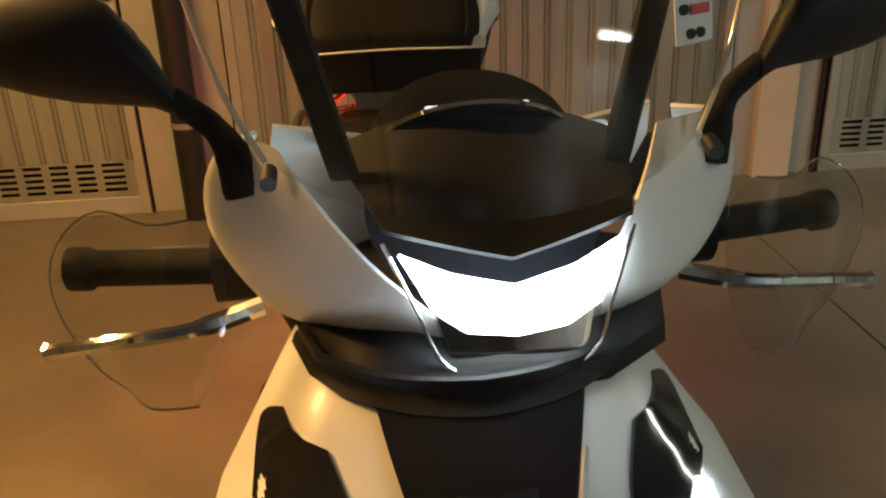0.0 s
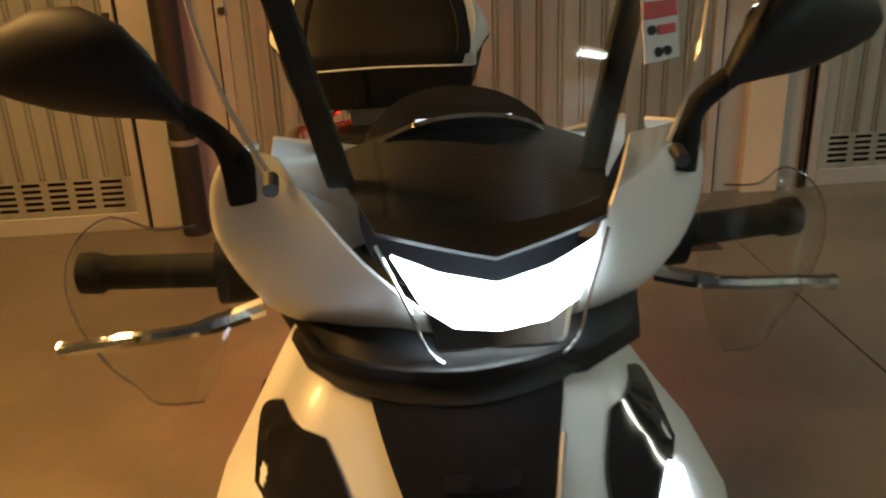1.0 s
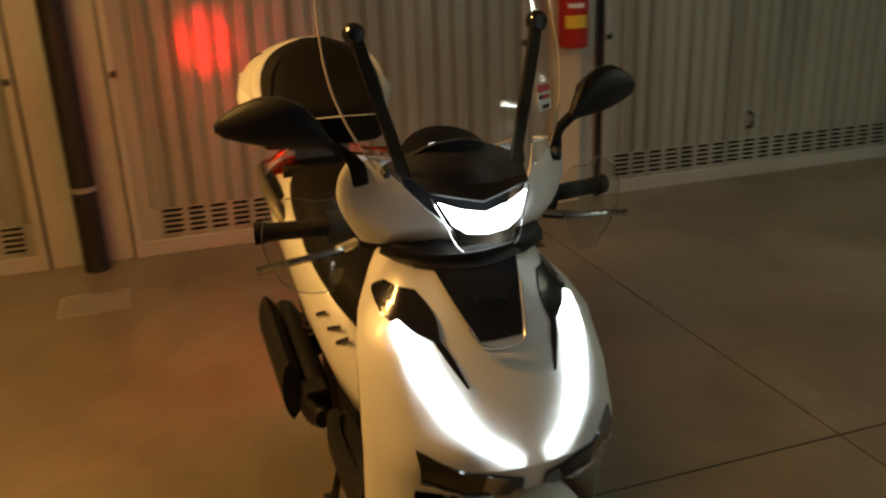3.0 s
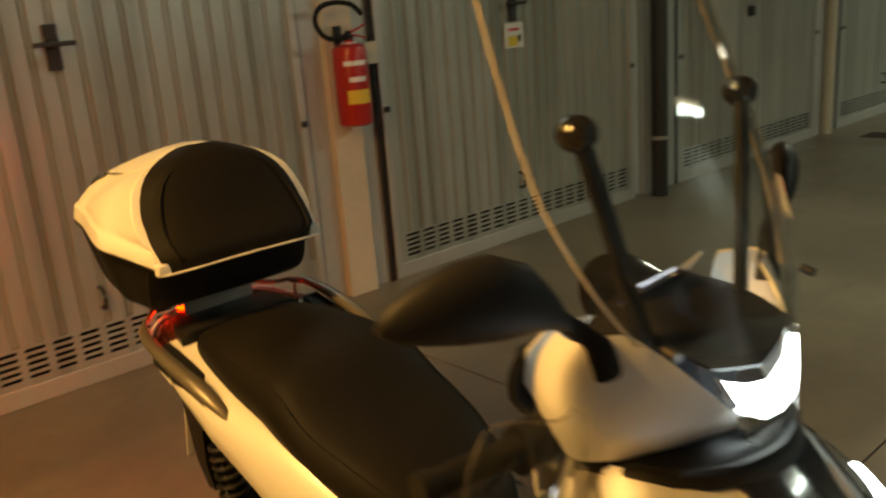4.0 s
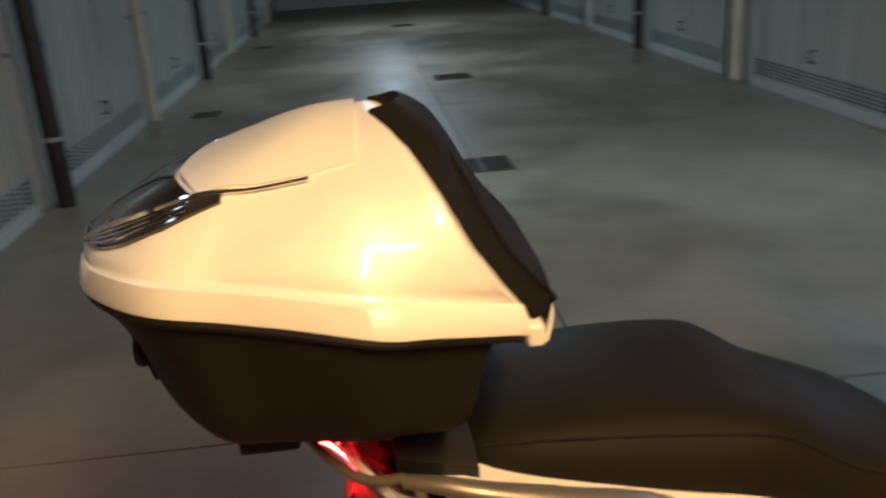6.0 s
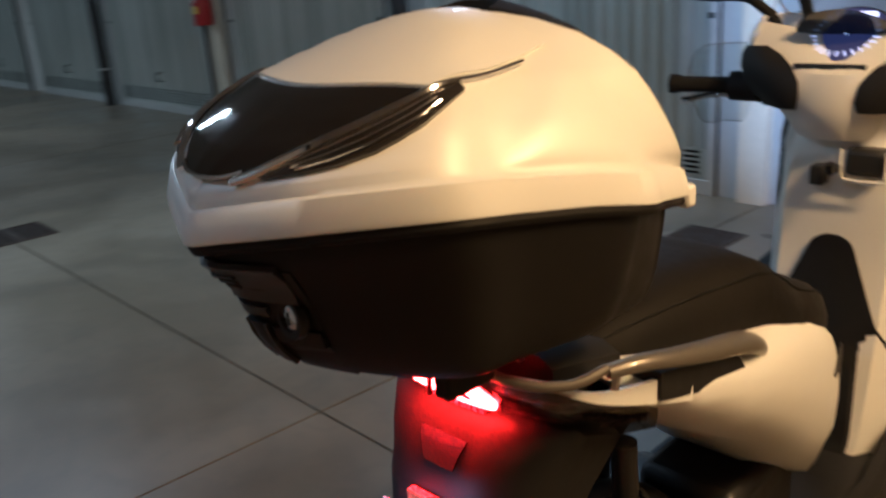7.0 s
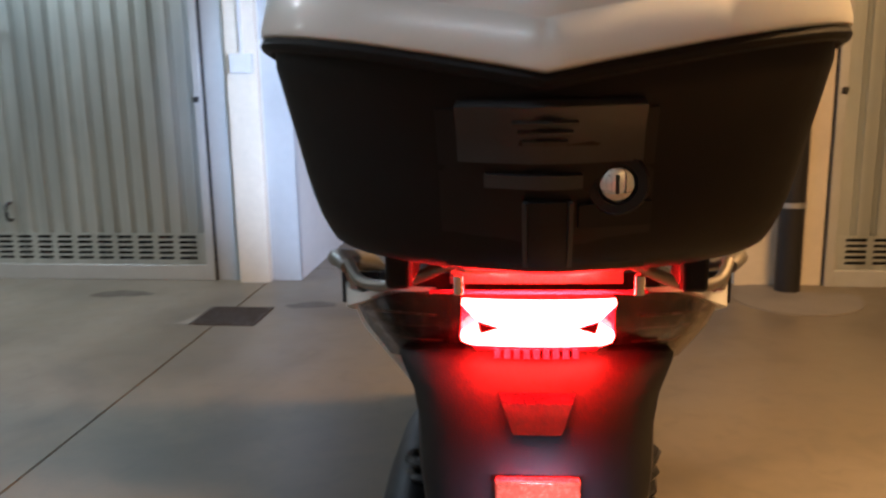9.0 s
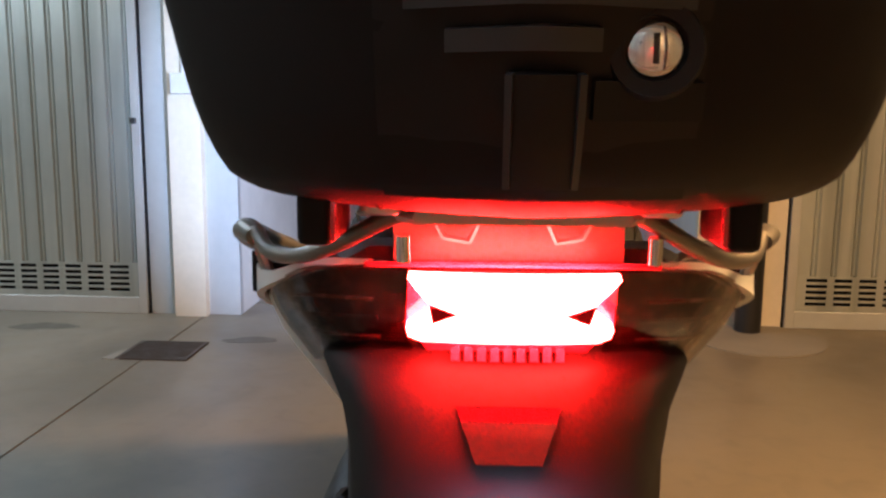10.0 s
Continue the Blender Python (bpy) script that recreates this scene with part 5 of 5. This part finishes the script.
def front_pad():
    rows = []
    for z, half in ((1.076, 0.150), (1.094, 0.159), (1.104, 0.164), (1.122, 0.168), (1.150, 0.167), (1.178, 0.163), (1.203, 0.155), (1.222, 0.144), (1.238, 0.129), (1.251, 0.111), (1.261, 0.089), (1.270, 0.062), (1.276, 0.036)):
        rows.append([(half * k / 8, lid_front(z) - 0.021 + 0.026 * abs(k / 8) ** 8 + 0.005 * max(0.0, (z - 1.25) / 0.03), z - 0.008 * abs(k / 8) ** 4 + 0.003) for k in range(-8, 9)])
    return sheet(rows, -0.014)


part("backrest_pad", front_pad(), SEATM, case, "black padded backrest on the lid's front")
piping = [(half, lid_front(z) - 0.0350, z - 0.001) for z, half in ((1.108, 0.146), (1.140, 0.150), (1.172, 0.146), (1.200, 0.138), (1.221, 0.126), (1.238, 0.111), (1.250, 0.092), (1.259, 0.066))]
piping = [(0.140, piping[0][1], 1.099)] + piping
loop = piping + [(0.0, piping[-1][1] + 0.005, 1.264)] + mirrored(piping)[::-1]
part("pad_piping", tube(smooth_line(loop, 3), 0.0026, 6), SEATM, case, "piping sewn round the backrest pad")
part("rim_bead", tube(smooth_line([(x, 1.332 - 0.022 * (1 - (x / 0.175) ** 4), 1.073 + 0.007 * (1 - (x / 0.175) ** 2)) for x in (-0.175, -0.12, -0.06, 0, 0.06, 0.12, 0.175)], 4), 0.0022, 6), PEARL, case, "white bead along the lid's lower edge")
for s in (1, -1):
    part("lid_hook", boxes((s * 0.170 - 0.014, s * 0.170 + 0.014, 1.334, 1.352, 1.070, 1.094)), PEARL, case, "small white catch at the lid corner", bevel=0.004)


def lid_half(y, z):
    """Half the lid's width at a place along it and a level of its table."""
    yf, yr, wf, wm = table([(r[0],) + r[1:] for r in LID], z)
    if y <= yf or y >= yr:
        return -1.0
    pts = [p for p in plan(yf, yr, wf, wm, 8) if p[0] >= 0]
    pts.sort(key=lambda p: p[1])
    return table([(p[1], p[0]) for p in pts], y)[0]


def on_lid(x, y, proud=0.0):
    """The place on the lid's skin over (x, y)."""
    lo, hi = 1.112, 1.2825
    for _ in range(18):
        mid = (lo + hi) / 2
        if lid_half(y, mid) >= abs(x):
            lo = mid
        else:
            hi = mid
    wm = table([(r[0], r[4]) for r in LID], lo)[0]
    return Vector((x, y, lo + rim_z(x, y, max(wm, 0.05)) * lid_lift(lo) + proud))


STRIP = [(1.782, 0.040), (1.777, 0.050), (1.762, 0.070), (1.738, 0.094), (1.708, 0.113), (1.674, 0.126), (1.636, 0.134), (1.59, 0.137), (1.54, 0.134), (1.50, 0.126)]


def strip_x(y):
    return table(STRIP[::-1], y)[0]


rows = []
for i in range(12):
    row = []
    wide = strip_x(lerp(1.776, 1.650, i / 11)) * 0.97
    for j in range(-7, 8):
        k = j / 7
        y = lerp(1.786 - 0.014 * k * k, 1.684 - 0.034 * k * k, i / 11)
        row.append(on_lid(wide * k, y) + Vector((0, 0.003, 0.004)))
    rows.append(row)
bottom_edge = rows[0]
part("rear_panel", sheet(rows, 0.004), SMOKE, case, "smoked gloss panel on the lid's rear")
rows = []
for i in range(10):
    row = []
    for j in range(-6, 7):
        k = j / 6
        y = lerp(1.679 - 0.034 * k * k, 1.496, i / 9)
        row.append(on_lid(strip_x(y) * k * 0.98, y) + Vector((0, 0.001, 0.004)))
    rows.append(row)
part("lid_spine", sheet(rows, 0.004), PEARL, case, "raised white spine along the lid")
part("panel_edge", tube([p + Vector((0, 0.002, 0.0)) for p in bottom_edge], 0.0018, 6), CHROME, case, "chrome line under the smoked panel")
for s in (1, -1):
    line = smooth_line([on_lid(s * (x + 0.003), y) for y, x in STRIP[:-1]], 4)
    nl = len(line)
    part("chrome_strip", tube([p + Vector((0, 0.002, 0.004)) for p in line], [0.0022 + 0.0026 * math.sin(math.pi * min(1.0, 0.15 + i / nl)) for i in range(nl)], 8), CHROME, case, "chrome strip beside the smoked panel")
    rows = []
    for y, b in ((1.772, 0.068), (1.756, 0.100), (1.737, 0.124), (1.715, 0.142), (1.696, 0.151), (1.676, 0.155), (1.651, 0.153), (1.621, 0.146)):
        a = strip_x(y) + 0.004
        rows.append([on_lid(s * lerp(a, max(b, a + 0.002), q), y) + Vector((s * 0.002, 0.002, 0.003)) for q in (0, 0.33, 0.66, 1)])
    lens = part("side_lens", sheet(rows, 0.004), LENSDARK, case, "smoked ribbed side inlay")
    for q in (0.25, 0.5, 0.75):
        part("lens_rib", tube([Vector(lerp(r[0], r[3], q)) + Vector((s * 0.002, 0.002, 0.002)) for r in rows[1:-1]], 0.0012, 6), CHROME, lens, "thin bright rib")


def base_rear(x, z):
    """The y of the tub's rear skin at a place, allowing for the rim's rise there."""
    yf, yr, wf, wm = table(BASE[::-1], z - rim_z(x, 1.72) * base_lift(z))
    pts = [p for p in plan(yf, yr, wf, wm, 10) if p[0] >= -1e-6 and p[1] > yf + 0.4 * (yr - yf)]
    pts.sort(key=lambda p: p[0])
    return table([(p[0], p[1]) for p in pts], abs(x))[0]


def rear_plate(x0, x1, z0, z1, proud, thick=0.006, n=5):
    rows = [[(lerp(x0, x1, k / n), base_rear(lerp(x0, x1, k / n), lerp(z0, z1, j / 3)) + proud, lerp(z0, z1, j / 3)) for k in range(n + 1)] for j in range(4)]
    return sheet(rows, thick)


lockp = part("lock_panel", rear_plate(-0.070, 0.070, 0.984, 1.098, 0.007), LOCKM, case, "black lock panel on the case's rear")
part("release_flap", rear_plate(-0.062, 0.056, 1.064, 1.100, 0.0125), FLAP, lockp, "grey release flap with printed bars")
for k in range(3):
    part("print_bar", rear_plate(-0.020 + 0.003 * k, 0.020 - 0.003 * k, 1.088 - 0.006 * k, 1.0905 - 0.006 * k, 0.0150, 0.002, 2), INK, lockp)
part("handle_bar", rear_plate(-0.024, 0.039, 1.047, 1.056, 0.0105), FLAP, lockp, "grey handle bar")
part("latch_block", rear_plate(-0.017, 0.014, 0.990, 1.038, 0.0105), LOCKM, lockp)
for x in (-0.017, 0.013):
    part("latch_rib", rear_plate(x - 0.0015, x + 0.0015, 0.990, 1.038, 0.0130, 0.004, 1), FLAP, lockp)
part("latch_ledge", rear_plate(-0.070, -0.022, 1.020, 1.036, 0.0105), LOCKM, lockp)
for s in (1, -1):
    part("case_ridge", tube([Vector((s * lerp(0.076, 0.090, k / 6), base_rear(lerp(0.076, 0.090, k / 6), lerp(0.976, 1.10, k / 6)) + 0.001, lerp(0.976, 1.10, k / 6))) for k in range(7)], 0.003, 8), TUB, case, "moulded ridge beside the lock panel")
ly = base_rear(0.046, 1.049) + 0.003
part("lock_ring", lathe([(0.010, 0.0), (0.019, 0.0), (0.021, 0.004), (0.019, 0.010), (0.013, 0.010), (0.012, 0.006)], "y", 28, (-0.046, ly, 1.049)), BLACK, lockp, "black lock surround")
part("lock_barrel", lathe([(0.0, 0.0), (0.0115, 0.0), (0.0115, 0.008), (0.009, 0.0095), (0.0, 0.0095)], "y", 24, (-0.046, ly, 1.049)), CHROME, lockp, "chrome lock barrel")
part("key_slot", boxes((-0.0472, -0.0448, ly + 0.0096, ly + 0.0103, 1.043, 1.055)), INK, lockp)
for s in (1, -1):
    part("case_foot", boxes((s * 0.116 - 0.010, s * 0.116 + 0.010, 1.585, 1.648, 0.950, 0.990)), TUB, case, "case mounting foot", bevel=0.004)
    part("side_reflector", boxes((s * 0.1045 - 0.0012, s * 0.1045 + 0.0012, 1.648, 1.653, 0.954, 0.986)), TAILD, case, "thin red reflector")

# ---------------------------------------------------------------- floor slabs
xs = [X0 - 0.2, -4.265, 1.425, 7.023, 12.668, 18.313, X1 + 0.2]
ys = [YS - 0.3, 0.80, YN + 0.3]
J = 0.004
for a, b in zip(xs, xs[1:]):
    for c, d in zip(ys, ys[1:]):
        part("slab", boxes((a + J, b - J, c + J, d - J, -0.012, 0.0)), FLOORM, floor, smooth=False)
part("slab", boxes((PX0 - 0.2, PX1 + 0.2, PY - 0.2, YS - 0.3 - J, -0.012, 0.0)), FLOORM, floor, smooth=False)
